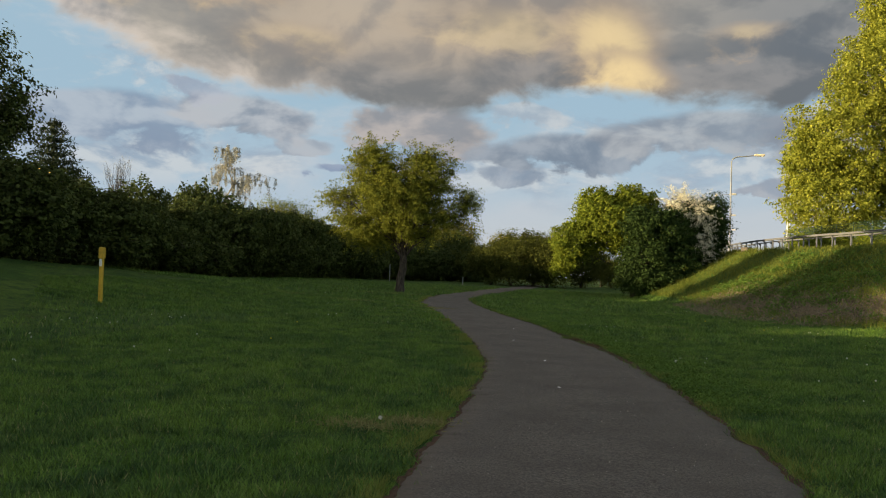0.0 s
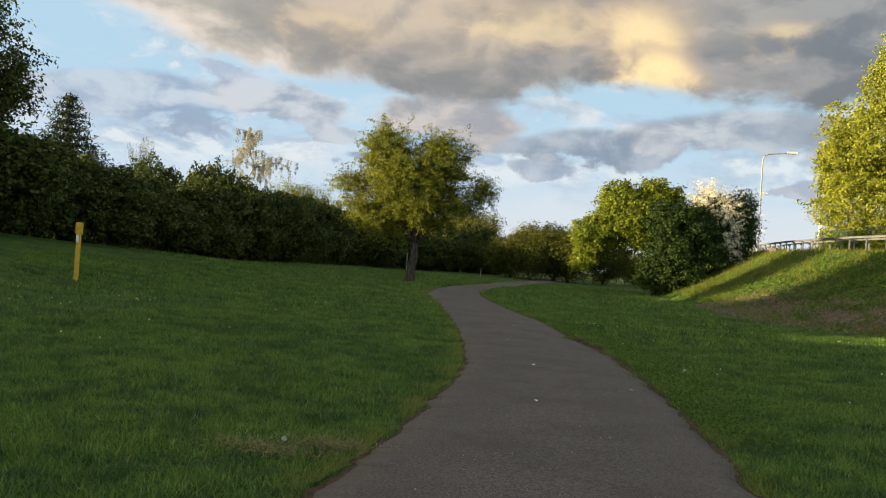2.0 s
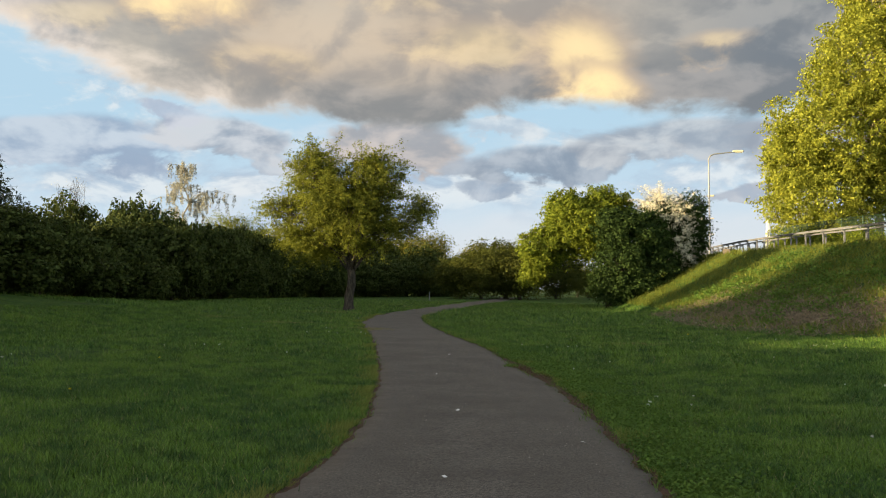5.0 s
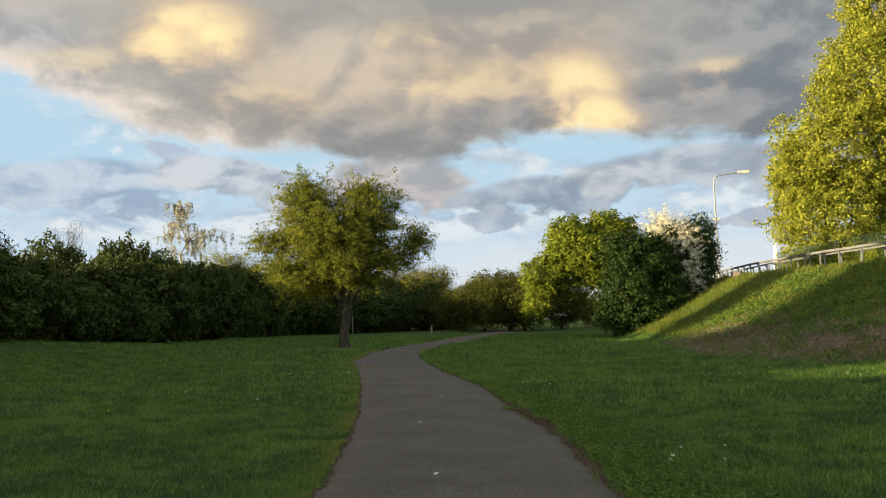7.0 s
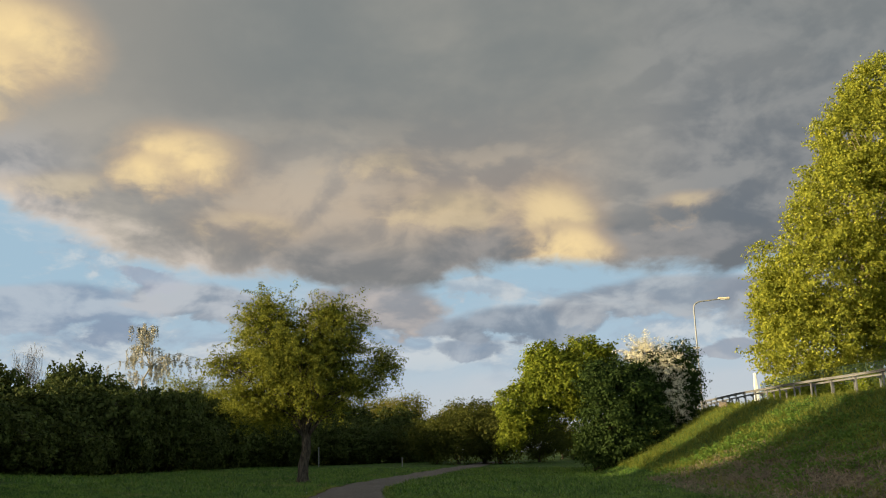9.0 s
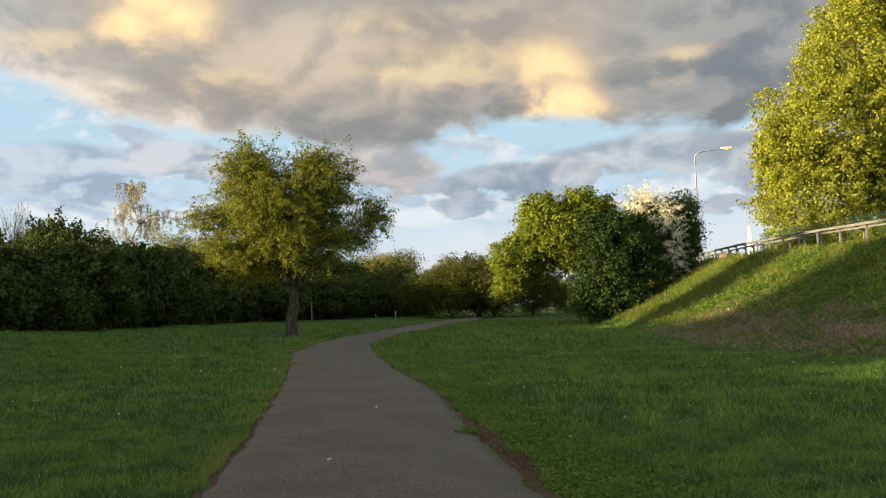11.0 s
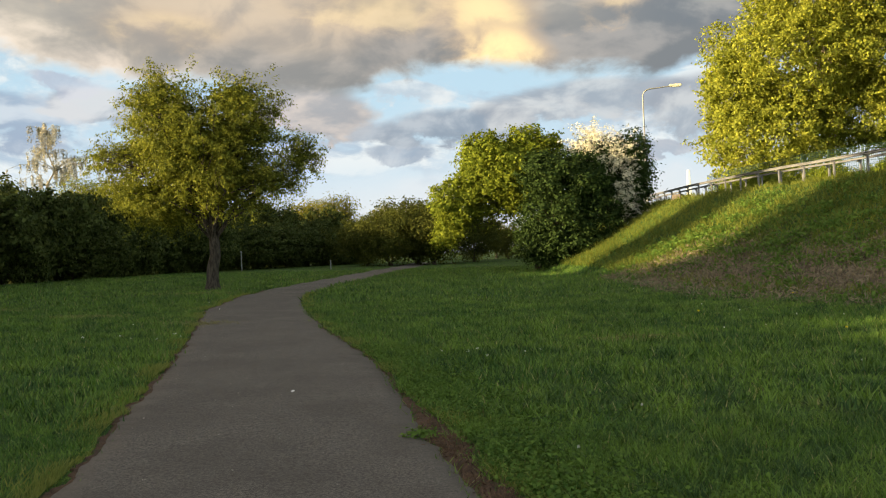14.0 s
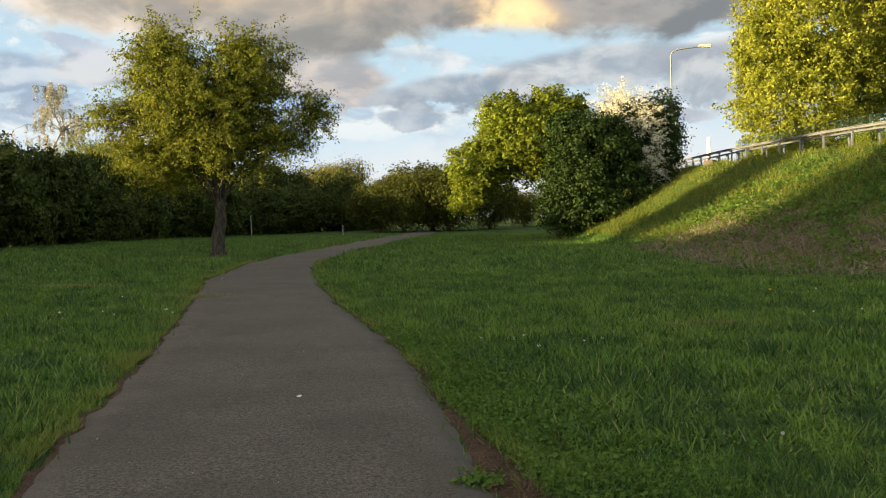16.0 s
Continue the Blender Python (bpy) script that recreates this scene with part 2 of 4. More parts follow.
def ground_material():
    m, k = material("lawn_ground")
    pos = place(k)
    c = grass_tint(k, pos)
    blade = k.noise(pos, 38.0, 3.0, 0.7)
    # shade in the gaps between blades, put into the colour as near-black green
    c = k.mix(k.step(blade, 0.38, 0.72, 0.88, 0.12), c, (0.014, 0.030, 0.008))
    bare = k.attribute("bare")
    worn = k.math("ADD", bare, k.math("MULTIPLY", k.math("SUBTRACT", k.noise(k.scaled(pos, 1, 1.6, 1.6), 0.9, 7.0, 0.7), 0.5), 2.6))
    soil_n = k.noise(pos, 9.0, 5.0, 0.7)
    soil = k.mix(k.step(soil_n, 0.35, 0.68), (0.085, 0.062, 0.042), (0.26, 0.205, 0.145))
    c = k.mix(k.step(worn, 0.42, 0.66), c, soil)
    h = k.math("ADD", k.math("MULTIPLY", blade, 0.6), k.math("MULTIPLY", k.noise(pos, 6.0, 3.0), 0.9))
    finish(k, principled(k, c, 0.92, normal=bumped(k, h, 0.7, 0.06), spec=0.15))
    return m


def blade_material():
    m, k = material("grass_blade")
    geo = k.add("ShaderNodeNewGeometry")
    c = grass_tint(k, geo.outputs["Position"])
    r = geo.outputs["Random Per Island"]
    # blade tone varies in tufts, from darker and bluer to lighter
    kind = k.attribute("tuft_tone")
    c = k.mix(k.step(kind, 0.50, 0.30, 0.0, 0.75), c, (0.036, 0.092, 0.024))
    c = k.mix(k.step(kind, 0.52, 0.75, 0.0, 0.75), c, (0.185, 0.300, 0.045))
    c = k.mix(k.step(r, 0.0, 0.5, 0.7, 0.0), c, (0.022, 0.058, 0.012))
    c = k.mix(k.step(r, 0.6, 0.95, 0.0, 0.7), c, (0.20, 0.31, 0.060))
    c = k.mix(k.step(r, 0.965, 0.99, 0.0, 0.8), c, (0.38, 0.33, 0.15))
    t = k.add("ShaderNodeBsdfTranslucent")
    k.put(t.inputs[0], c)
    s = k.add("ShaderNodeMixShader")
    s.inputs[0].default_value = 0.3
    k.put(s.inputs[1], principled(k, c, 0.5, spec=0.3))
    k.put(s.inputs[2], t.outputs[0])
    finish(k, s.outputs[0])
    return m


def asphalt_material():
    m, k = material("asphalt")
    pos = place(k)
    grit = k.math("ADD", k.math("MULTIPLY", k.noise(pos, 150.0, 3.0, 0.7), 0.5), k.math("MULTIPLY", k.noise(pos, 45.0, 3.0, 0.75), 0.5))
    c = k.mix(k.step(grit, 0.38, 0.62), (0.040, 0.035, 0.030), (0.205, 0.182, 0.158))
    c = k.mix(k.step(k.noise(pos, 0.9, 4.0, 0.6), 0.35, 0.7, 0.0, 0.45), c, (0.056, 0.048, 0.040))
    c = k.mix(k.step(k.noise(pos, 3.5, 4.0, 0.65), 0.55, 0.75, 0.0, 0.35), c, (0.115, 0.100, 0.085))
    c = k.mix(k.step(k.noise(pos, 17.0, 5.0, 0.75), 0.54, 0.68, 0.0, 0.55), c, (0.045, 0.040, 0.034))
    edge = k.attribute("edge")
    dust = k.step(k.math("ADD", edge, k.math("MULTIPLY", k.math("SUBTRACT", k.noise(pos, 5.0, 5.0, 0.7), 0.5), 0.9)), 0.62, 1.0, 0.0, 0.7)
    c = k.mix(dust, c, (0.13, 0.112, 0.095))
    chip = k.add("ShaderNodeTexVoronoi")
    k.put(chip.inputs["Vector"], pos)
    chip.inputs["Scale"].default_value = 34.0
    bright = k.math("MULTIPLY", k.step(chip.outputs["Distance"], 0.16, 0.08), k.step(k.noise(pos, 7.0, 2.0), 0.50, 0.60))
    c = k.mix(bright, c, (0.24, 0.22, 0.20))
    finish(k, principled(k, c, 0.85, normal=bumped(k, k.math("ADD", grit, k.noise(pos, 2.0, 3.0)), 0.28, 0.006), spec=0.3))
    return m


M_GROUND, M_BLADE, M_ASPHALT, M_BARK = ground_material(), blade_material(), asphalt_material(), bark_material()
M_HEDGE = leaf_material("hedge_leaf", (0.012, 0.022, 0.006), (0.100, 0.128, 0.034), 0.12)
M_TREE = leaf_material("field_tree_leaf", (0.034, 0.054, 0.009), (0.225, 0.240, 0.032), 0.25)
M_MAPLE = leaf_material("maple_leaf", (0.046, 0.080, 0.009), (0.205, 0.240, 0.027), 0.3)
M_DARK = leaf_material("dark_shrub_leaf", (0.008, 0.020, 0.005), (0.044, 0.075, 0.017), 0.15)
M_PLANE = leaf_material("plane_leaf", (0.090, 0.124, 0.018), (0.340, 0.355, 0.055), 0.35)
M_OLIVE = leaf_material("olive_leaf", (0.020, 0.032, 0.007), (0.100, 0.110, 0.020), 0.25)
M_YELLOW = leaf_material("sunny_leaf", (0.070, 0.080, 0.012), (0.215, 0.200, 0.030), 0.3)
M_BLOSSOM = leaf_material("white_blossom", (0.50, 0.47, 0.34), (0.84, 0.80, 0.64), 0.2)
M_BIRCH = leaf_material("birch_leaf", (0.21, 0.21, 0.18), (0.40, 0.39, 0.34), 0.3)
M_FIR = leaf_material("fir_needle", (0.016, 0.028, 0.016), (0.045, 0.060, 0.030), 0.1)
M_ROUGH = leaf_material("rough_grass", (0.070, 0.100, 0.018), (0.210, 0.225, 0.045), 0.25)
M_WEED = leaf_material("weed_leaf", (0.040, 0.095, 0.018), (0.145, 0.235, 0.045), 0.25)
M_PALE = plain_material("plane_bark", (0.36, 0.30, 0.20), 0.85, 0.0, 6.0, 0.4, 0.5)
M_SOIL = plain_material("edge_soil", (0.092, 0.054, 0.034), 0.95, 0.0, 70.0, 0.75, 1.0)
M_STEEL = plain_material("galvanised_steel", (0.20, 0.20, 0.21), 0.55, 0.3, 12.0, 0.3, 0.1)
M_LAMP = plain_material("lamp_grey", (0.27, 0.27, 0.265), 0.5, 0.2, 10.0, 0.2, 0.1)
M_HEAD = plain_material("lamp_cover", (0.75, 0.66, 0.48), 0.4, 0.0, 10.0, 0.15, 0.1)
M_YPOST = plain_material("yellow_plastic", (0.62, 0.40, 0.045), 0.5, 0.0, 9.0, 0.25, 0.15)
M_WHITE = plain_material("white_plate", (0.80, 0.80, 0.78), 0.5, 0.0, 6.0, 0.12, 0.1)
M_FENCE = plain_material("green_fence_wire", (0.014, 0.045, 0.020), 0.5, 0.0, 8.0, 0.3, 0.1)
M_STONE = plain_material("concrete", (0.17, 0.14, 0.115), 0.9, 0.0, 14.0, 0.35, 0.6)
M_ROAD = plain_material("road_asphalt", (0.06, 0.058, 0.056), 0.85, 0.0, 60.0, 0.35, 0.4)


# ---- mesh helpers ----
def mesh_of(name, co, faces, size, mat):
    """A mesh of equal polygons from numpy arrays."""
    me = bpy.data.meshes.new(name)
    me.vertices.add(len(co))
    me.vertices.foreach_set("co", np.ascontiguousarray(co, np.float32).ravel())
    me.loops.add(faces.size)
    me.loops.foreach_set("vertex_index", np.ascontiguousarray(faces, np.int32).ravel())
    me.polygons.add(len(faces))
    me.polygons.foreach_set("loop_start", np.arange(0, faces.size, size, dtype=np.int32))
    me.update(calc_edges=True)
    if mat:
        me.materials.append(mat)
    return me


def hung(name, me, parent, label=""):
    ob = new(name, me)
    ob.parent = parent
    return tagged(ob, label)


def part(name, bm, mat, parent, label="", smooth=False):
    me = bpy.data.meshes.new(name)
    bm.to_mesh(me)
    bm.free()
    me.materials.append(mat)
    if smooth:
        me.shade_smooth()
    return hung(name, me, parent, label)


def thing(name, at, label, category, group="", turn=0.0):
    ob = new(name)
    ob.matrix_world = pose(*at, 0, 0, turn)
    return tagged(ob, label, category, group)


def box(bm, cx, cy, cz, sx, sy, sz, m=None, bevel=0.0):
    mat = Matrix.Translation((cx, cy, cz)) @ Matrix.Diagonal((sx, sy, sz, 1))
    made = bmesh.ops.create_cube(bm, size=1.0, matrix=(m @ mat) if m else mat)
    if bevel:
        edges = list({e for v in made["verts"] for e in v.link_edges})
        bmesh.ops.bevel(bm, geom=edges, offset=bevel, segments=2, affect="EDGES", profile=0.5)


class Tubes:
    """Tapered round rods along lines of points, gathered into one mesh."""

    def __init__(self, sides=6):
        self.co, self.faces, self.n, self.sides = [], [], 0, sides

    def rod(self, points, radii):
        points, s = np.asarray(points, float), self.sides
        ahead = np.gradient(points, axis=0)
        ahead /= np.linalg.norm(ahead, axis=1, keepdims=True) + 1e-9
        ref = np.where(np.abs(ahead[:, 2:3]) > 0.9, (1.0, 0, 0), (0, 0, 1.0))
        a = np.cross(ahead, ref)
        a /= np.linalg.norm(a, axis=1, keepdims=True)
        b = np.cross(ahead, a)
        th = np.linspace(0, 2 * np.pi, s, endpoint=False)
        ring = points[:, None] + np.asarray(radii)[:, None, None] * (np.cos(th)[None, :, None] * a[:, None] + np.sin(th)[None, :, None] * b[:, None])
        self.co.append(ring.reshape(-1, 3))
        i, j = np.meshgrid(np.arange(len(points) - 1), np.arange(s), indexing="ij")
        q = np.stack([i * s + j, i * s + (j + 1) % s, (i + 1) * s + (j + 1) % s, (i + 1) * s + j], -1).reshape(-1, 4)
        self.faces.append(q + self.n)
        self.n += len(points) * s

    def mesh(self, name, mat):
        me = mesh_of(name, np.concatenate(self.co), np.concatenate(self.faces), 4, mat)
        me.shade_smooth()
        return me


def clumps(rng, blobs, count, hollow=0.5, lump=0.25, flat_below=None):
    """Places for tufts of leaves: inside lumpy ellipsoids, most of them near the outside."""
    blobs = np.array(blobs, float)
    weight = np.prod(blobs[:, 3:6], axis=1) ** 0.72
    pick = rng.choice(len(blobs), count, p=weight / weight.sum())
    d = rng.normal(size=(count, 3))
    d /= np.linalg.norm(d, axis=1, keepdims=True)
    ph = pick * 1.7
    bump = np.sin(d[:, 0] * 5 + ph) * np.sin(d[:, 1] * 4.3 + 2 * ph) + np.sin(d[:, 2] * 6.1 + ph) * np.sin(d[:, 0] * 7.7 - ph)
    r = (hollow + (1 - hollow) * rng.random(count) ** 0.6) * (1 + lump * 0.5 * bump) * rng.uniform(0.86, 1.06, count)
    return blobs[pick, :3] + d * blobs[pick, 3:6] * r[:, None], d


def leaf_mesh(name, rng, centres, per, spread, size, mat, droop=0.2, wide=0.55, ways=None, spray=0.0, loose=0.5):
    """Tufts of small folded leaves round the given places, or along short twigs that start there, whose leaves face out of the tuft."""
    n = len(centres) * per
    off = rng.normal(size=(n, 3))
    p = np.repeat(centres, per, 0) + off * np.asarray(spread) * rng.uniform(0.5, 1.25, (len(centres), 1)).repeat(per, 0)
    a = rng.normal(size=(n, 3))
    a[:, 2] -= droop
    if ways is not None:
        w = ways + rng.normal(size=ways.shape) * 0.45 + (0, 0, 0.25)
        w = w / np.linalg.norm(w, axis=1, keepdims=True) * rng.uniform(0.4, 1.3, (len(ways), 1)) * spray
        u = rng.uniform(-0.3, 1.0, (n, 1))
        p = p * 1.0 + np.repeat(w, per, 0) * u - np.array((0, 0, 0.25 * spray)) * np.clip(u, 0, 1) ** 2
        up = off * 0.45 + np.repeat(ways, per, 0) * 0.6 + (0, 0, 0.45) + rng.normal(size=(n, 3)) * loose
        up /= np.linalg.norm(up, axis=1, keepdims=True) + 1e-9
        a = a - up * (a * up).sum(1, keepdims=True)
        a /= np.linalg.norm(a, axis=1, keepdims=True) + 1e-9
        b = np.cross(up, a)
    else:
        a /= np.linalg.norm(a, axis=1, keepdims=True)
        b = np.cross(a, rng.normal(size=(n, 3)))
        b /= np.linalg.norm(b, axis=1, keepdims=True) + 1e-9
        up = np.cross(a, b)
    s = (size * rng.uniform(0.6, 1.3, n))[:, None]
    co = np.stack([p, p + a * s * 0.5 + b * s * wide * 0.5 + up * s * 0.12, p + a * s, p + a * s * 0.5 - b * s * wide * 0.5 + up * s * 0.12], 1)
    return mesh_of(name, co.reshape(-1, 3), np.arange(n * 4).reshape(-1, 4), 4, mat)


def bent(rng, a, b, steps=6, sag=0.12):
    """A crooked line from a to b."""
    a, b = np.asarray(a, float), np.asarray(b, float)
    t = np.linspace(0, 1, steps)[:, None]
    line = a + (b - a) * t
    length = np.linalg.norm(b - a)
    line[:, 2] += (np.sin(t[:, 0] * np.pi) * sag * length)
    line[1:-1] += rng.normal(size=(steps - 2, 3)) * length * 0.035
    return line


def tree(name, at, label, category, blobs, mat, seed, tufts, per, spread, size, trunk=(0.25, 2.5), lean=(0, 0), limbs=30,
         hollow=0.5, lump=0.25, group="", droop=0.2, stems=1, twig=0.012, bark=None, crown_label="", limb_r=0.42, turn=0.0, main=3, spray=0.45, wide=0.55, loose=0.5):
    """A tree or shrub: trunk or several stems, limbs that reach the tufts, and a crown of leaves. Blobs are relative to its foot."""
    rng = np.random.default_rng(seed)
    ob = thing(name, at, label, category, group, turn)
    c, d = clumps(rng, blobs, tufts, hollow, lump)
    c, d = c[c[:, 2] > 0.15], d[c[:, 2] > 0.15]
    r0, h0 = trunk
    forks = []
    tt = Tubes(9)
    for s in range(stems):
        ang = s * 6.283 / max(stems, 1) + rng.uniform(0, 1)
        off = np.array([math.cos(ang), math.sin(ang), 0]) * (r0 * 0.9 if stems > 1 else 0)
        top = np.array([lean[0], lean[1], h0]) + off * (3.0 + 2.5 * rng.random() if stems > 1 else 0)
        line = bent(rng, off * 0.6 + (0, 0, -0.15), top, 8, 0.0)
        line[1:3] = off * 0.6 + (0, 0, 0.2), off * 0.75 + (0, 0, h0 * 0.25)
        if stems == 1:
            line = 0.35 * line + 0.65 * np.linspace(line[0], line[-1], 8)
        rr = np.linspace(r0, r0 * 0.6, 8) * (1.0 if stems == 1 else 0.62)
        rr[0] *= 1.5
        tt.rod(line, rr)
        forks.append((line, rr[-1]))
    hung("trunk", tt.mesh("trunk", bark or M_BARK), ob)
    bt, limb_no = Tubes(5), 0
    goals = c[rng.choice(len(c), min(limbs, len(c)), replace=False)]
    for g in goals:
        line, rr = forks[rng.integers(len(forks))]
        start = line[rng.integers(4, 8)]
        mid = bent(rng, start, g, 7, 0.10)
        if limb_no < main:
            lt = Tubes(6)
            lt.rod(mid, np.linspace(rr * limb_r * 1.15, twig, 7))
            hung("limb", lt.mesh("limb", bark or M_BARK), ob)
        else:
            bt.rod(mid, np.linspace(rr * limb_r * 0.7, twig, 7))
        limb_no += 1
        for _ in range(2):
            near = c[np.argsort(((c - g) ** 2).sum(1))[rng.integers(1, 12)]]
            bt.rod(bent(rng, mid[rng.integers(3, 6)], near, 5, 0.06), np.linspace(rr * limb_r * 0.35, twig * 0.7, 5))
    tagged(hung("twig", bt.mesh("twig", bark or M_BARK), ob), kind="stuff")
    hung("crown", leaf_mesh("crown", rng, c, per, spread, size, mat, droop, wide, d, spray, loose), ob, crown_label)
    return ob


# ---- the lie of the land ----
FOOT = ((-80, 40), (0, 24), (20, 12.5), (30, 6.0), (36, 3.0), (45, 2.4), (54, 1.5), (60, 0.0), (76, -1.0), (120, -1.5), (260, -6))
CREST = ((-80, 60), (0, 36), (20, 25), (30, 19.5), (40, 14.6), (46, 11.7), (49.3, 10.5), (52, 9.5), (56, 8.5), (61, 7.2), (66, 6.9), (76, 6.6), (120, 5.6), (260, 2))
RAIL = ((0, 36.5), (20, 25.4), (30, 19.9), (40, 15.0), (46, 12.25), (49.3, 11.25), (52, 10.45), (56, 9.65), (64, 8.45), (76, 7.55), (120, 6.35))


def along(table, y):
    ys, xs = zip(*table)
    return np.interp(y, ys, xs)


def height(x, y):
    """Ground height: a nearly level lawn, a bank under the hedge, and the road's embankment."""
    x, y = np.asarray(x, float), np.asarray(y, float)
    z = 0.024 * np.clip(-x - 2, 0, 34) * (1 - 0.35 * np.clip((y - 50) / 40, 0, 1)) + 0.005 * np.clip(y - 20, 0, 110)
    z = z + 0.10 * np.clip(-x - 15, 0, 11) * np.clip((51 - y) / 22, 0, 1.2)
    foot, crest = along(FOOT, y), along(CREST, y)
    s = np.clip((x - foot) / (crest - foot), 0, 1)
    top = 3.62 + 0.012 * np.clip(y - 50, 0, 60)
    w = np.clip((y - 42) / 14, 0, 1)
    rise = (1 - w) * s * s * (1.65 - 0.65 * s) + w * s * (0.75 + 0.5 * s - 0.25 * s * s)
    z = z + (top - z) * np.clip(rise, 0, 1) * np.clip((240 - y) / 100, 0, 1)
    z = z + 0.035 * np.sin(x * 0.9 + 1.3 * np.sin(y * 0.5)) * np.sin(y * 0.7 + 0.4) * np.clip((np.abs(x + 2) - 4) / 4, 0, 1)
    return z


LEFT = ((-40, -0.7), (-5, -0.95), (3.9, -1.16), (7.6, -1.45), (10.4, -1.75), (12.5, -2.0), (14.6, -2.44), (17.75, -3.2), (20.4, -3.98),
        (25.5, -5.5), (30.9, -7.3), (36, -9.1), (42, -10.15), (47, -10.6), (53, -10.9), (65, -11.4), (80, -11.6), (100, -12.5))
RIGHT = ((-40, 2.6), (-5, 2.3), (5.3, 1.67), (7.3, 1.42), (10.9, 0.94), (12.8, 0.6), (15.1, 0.13), (17.7, -0.45), (20.5, -1.33), (23.7, -2.12),
         (26.2, -3.0), (30, -4.45), (34, -5.8), (38.5, -7.2), (42.5, -8.2), (49.2, -8.85), (60, -9.1), (80, -9.6), (100, -10.5))


CRUMB_Y = np.arange(-42, 110, 0.31)
CRUMB = np.random.default_rng(3).normal(size=(4, len(CRUMB_Y)))


def path_edges(y):
    """The ragged edges of the path at y."""
    y = np.asarray(y, float)
    rag = 0.030 * np.interp(y, CRUMB_Y, CRUMB[0]) + 0.010 * np.interp(y * 4.3 % 150, CRUMB_Y + 42, CRUMB[1])
    rag2 = 0.030 * np.interp(y, CRUMB_Y, CRUMB[2]) + 0.010 * np.interp(y * 4.1 % 150, CRUMB_Y + 42, CRUMB[3])
    return along(LEFT, y) + rag, along(RIGHT, y) + rag2


SOIL = ((-40, 0.04), (0, 0.05), (11, 0.08), (14, 0.15), (17, 0.15), (18.5, 0.27), (19.4, 0.23), (20.7, 0.34), (21.4, 0.18), (22.6, 0.08), (27, 0.08), (46, 0.05), (110, 0.03))


def soil_width(y):
    """How far the bare soil on the walker's right reaches out from the asphalt."""
    return along(SOIL, y) + 0.02 * np.interp(y, CRUMB_Y, CRUMB[1])


def grid_lines(fine, low, high, reach):
    a = np.arange(low, high + fine, fine)
    out = high + np.cumsum(np.geomspace(fine * 2, reach / 4, 22))
    inn = low - np.cumsum(np.geomspace(fine * 2, reach / 4, 22))
    return np.concatenate([inn[::-1], a, out])


def build_ground():
    xs, ys = grid_lines(0.45, -45, 30, 1500), grid_lines(0.45, -8, 110, 1500)
    X, Y = np.meshgrid(xs, ys)
    Z = height(X, Y)
    l, r = path_edges(Y)
    Z = np.where((X > l + 0.3) & (X < r - 0.3) & (Y < 101), Z - 0.06, Z)
    co = np.stack([X, Y, Z], -1).reshape(-1, 3)
    n, m = len(xs), len(ys)
    j, i = np.meshgrid(np.arange(m - 1), np.arange(n - 1), indexing="ij")
    q = np.stack([j * n + i, j * n + i + 1, (j + 1) * n + i + 1, (j + 1) * n + i], -1).reshape(-1, 4)
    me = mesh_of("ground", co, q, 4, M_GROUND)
    me.shade_smooth()
    # worn earth low on the embankment, and a few thin places in the lawn
    foot, crest = along(FOOT, Y), along(CREST, Y)
    s = (X - foot) / (crest - foot)
    bare = np.exp(-((s - 0.28) / 0.24) ** 2) * np.clip((50 - Y) / 6, 0, 1) * np.clip((Y - 28) / 6, 0, 1) * 1.15
    for cx, cy, rad in ((-15.8, 44.0, 1.4), (-1.9, 6.9, 0.35), (-9.2, 40.0, 1.0), (-12.0, 31.0, 0.6)):
        bare = np.maximum(bare, 0.5 * np.exp(-((X - cx) ** 2 + (Y - cy) ** 2) / rad**2))
    at = me.attributes.new("bare", "FLOAT", "POINT")
    at.data.foreach_set("value", bare.ravel().astype(np.float32))
    tagged(new("ground", me), "lawn and grassy road embankment with worn earth", "lawn", kind="structure")


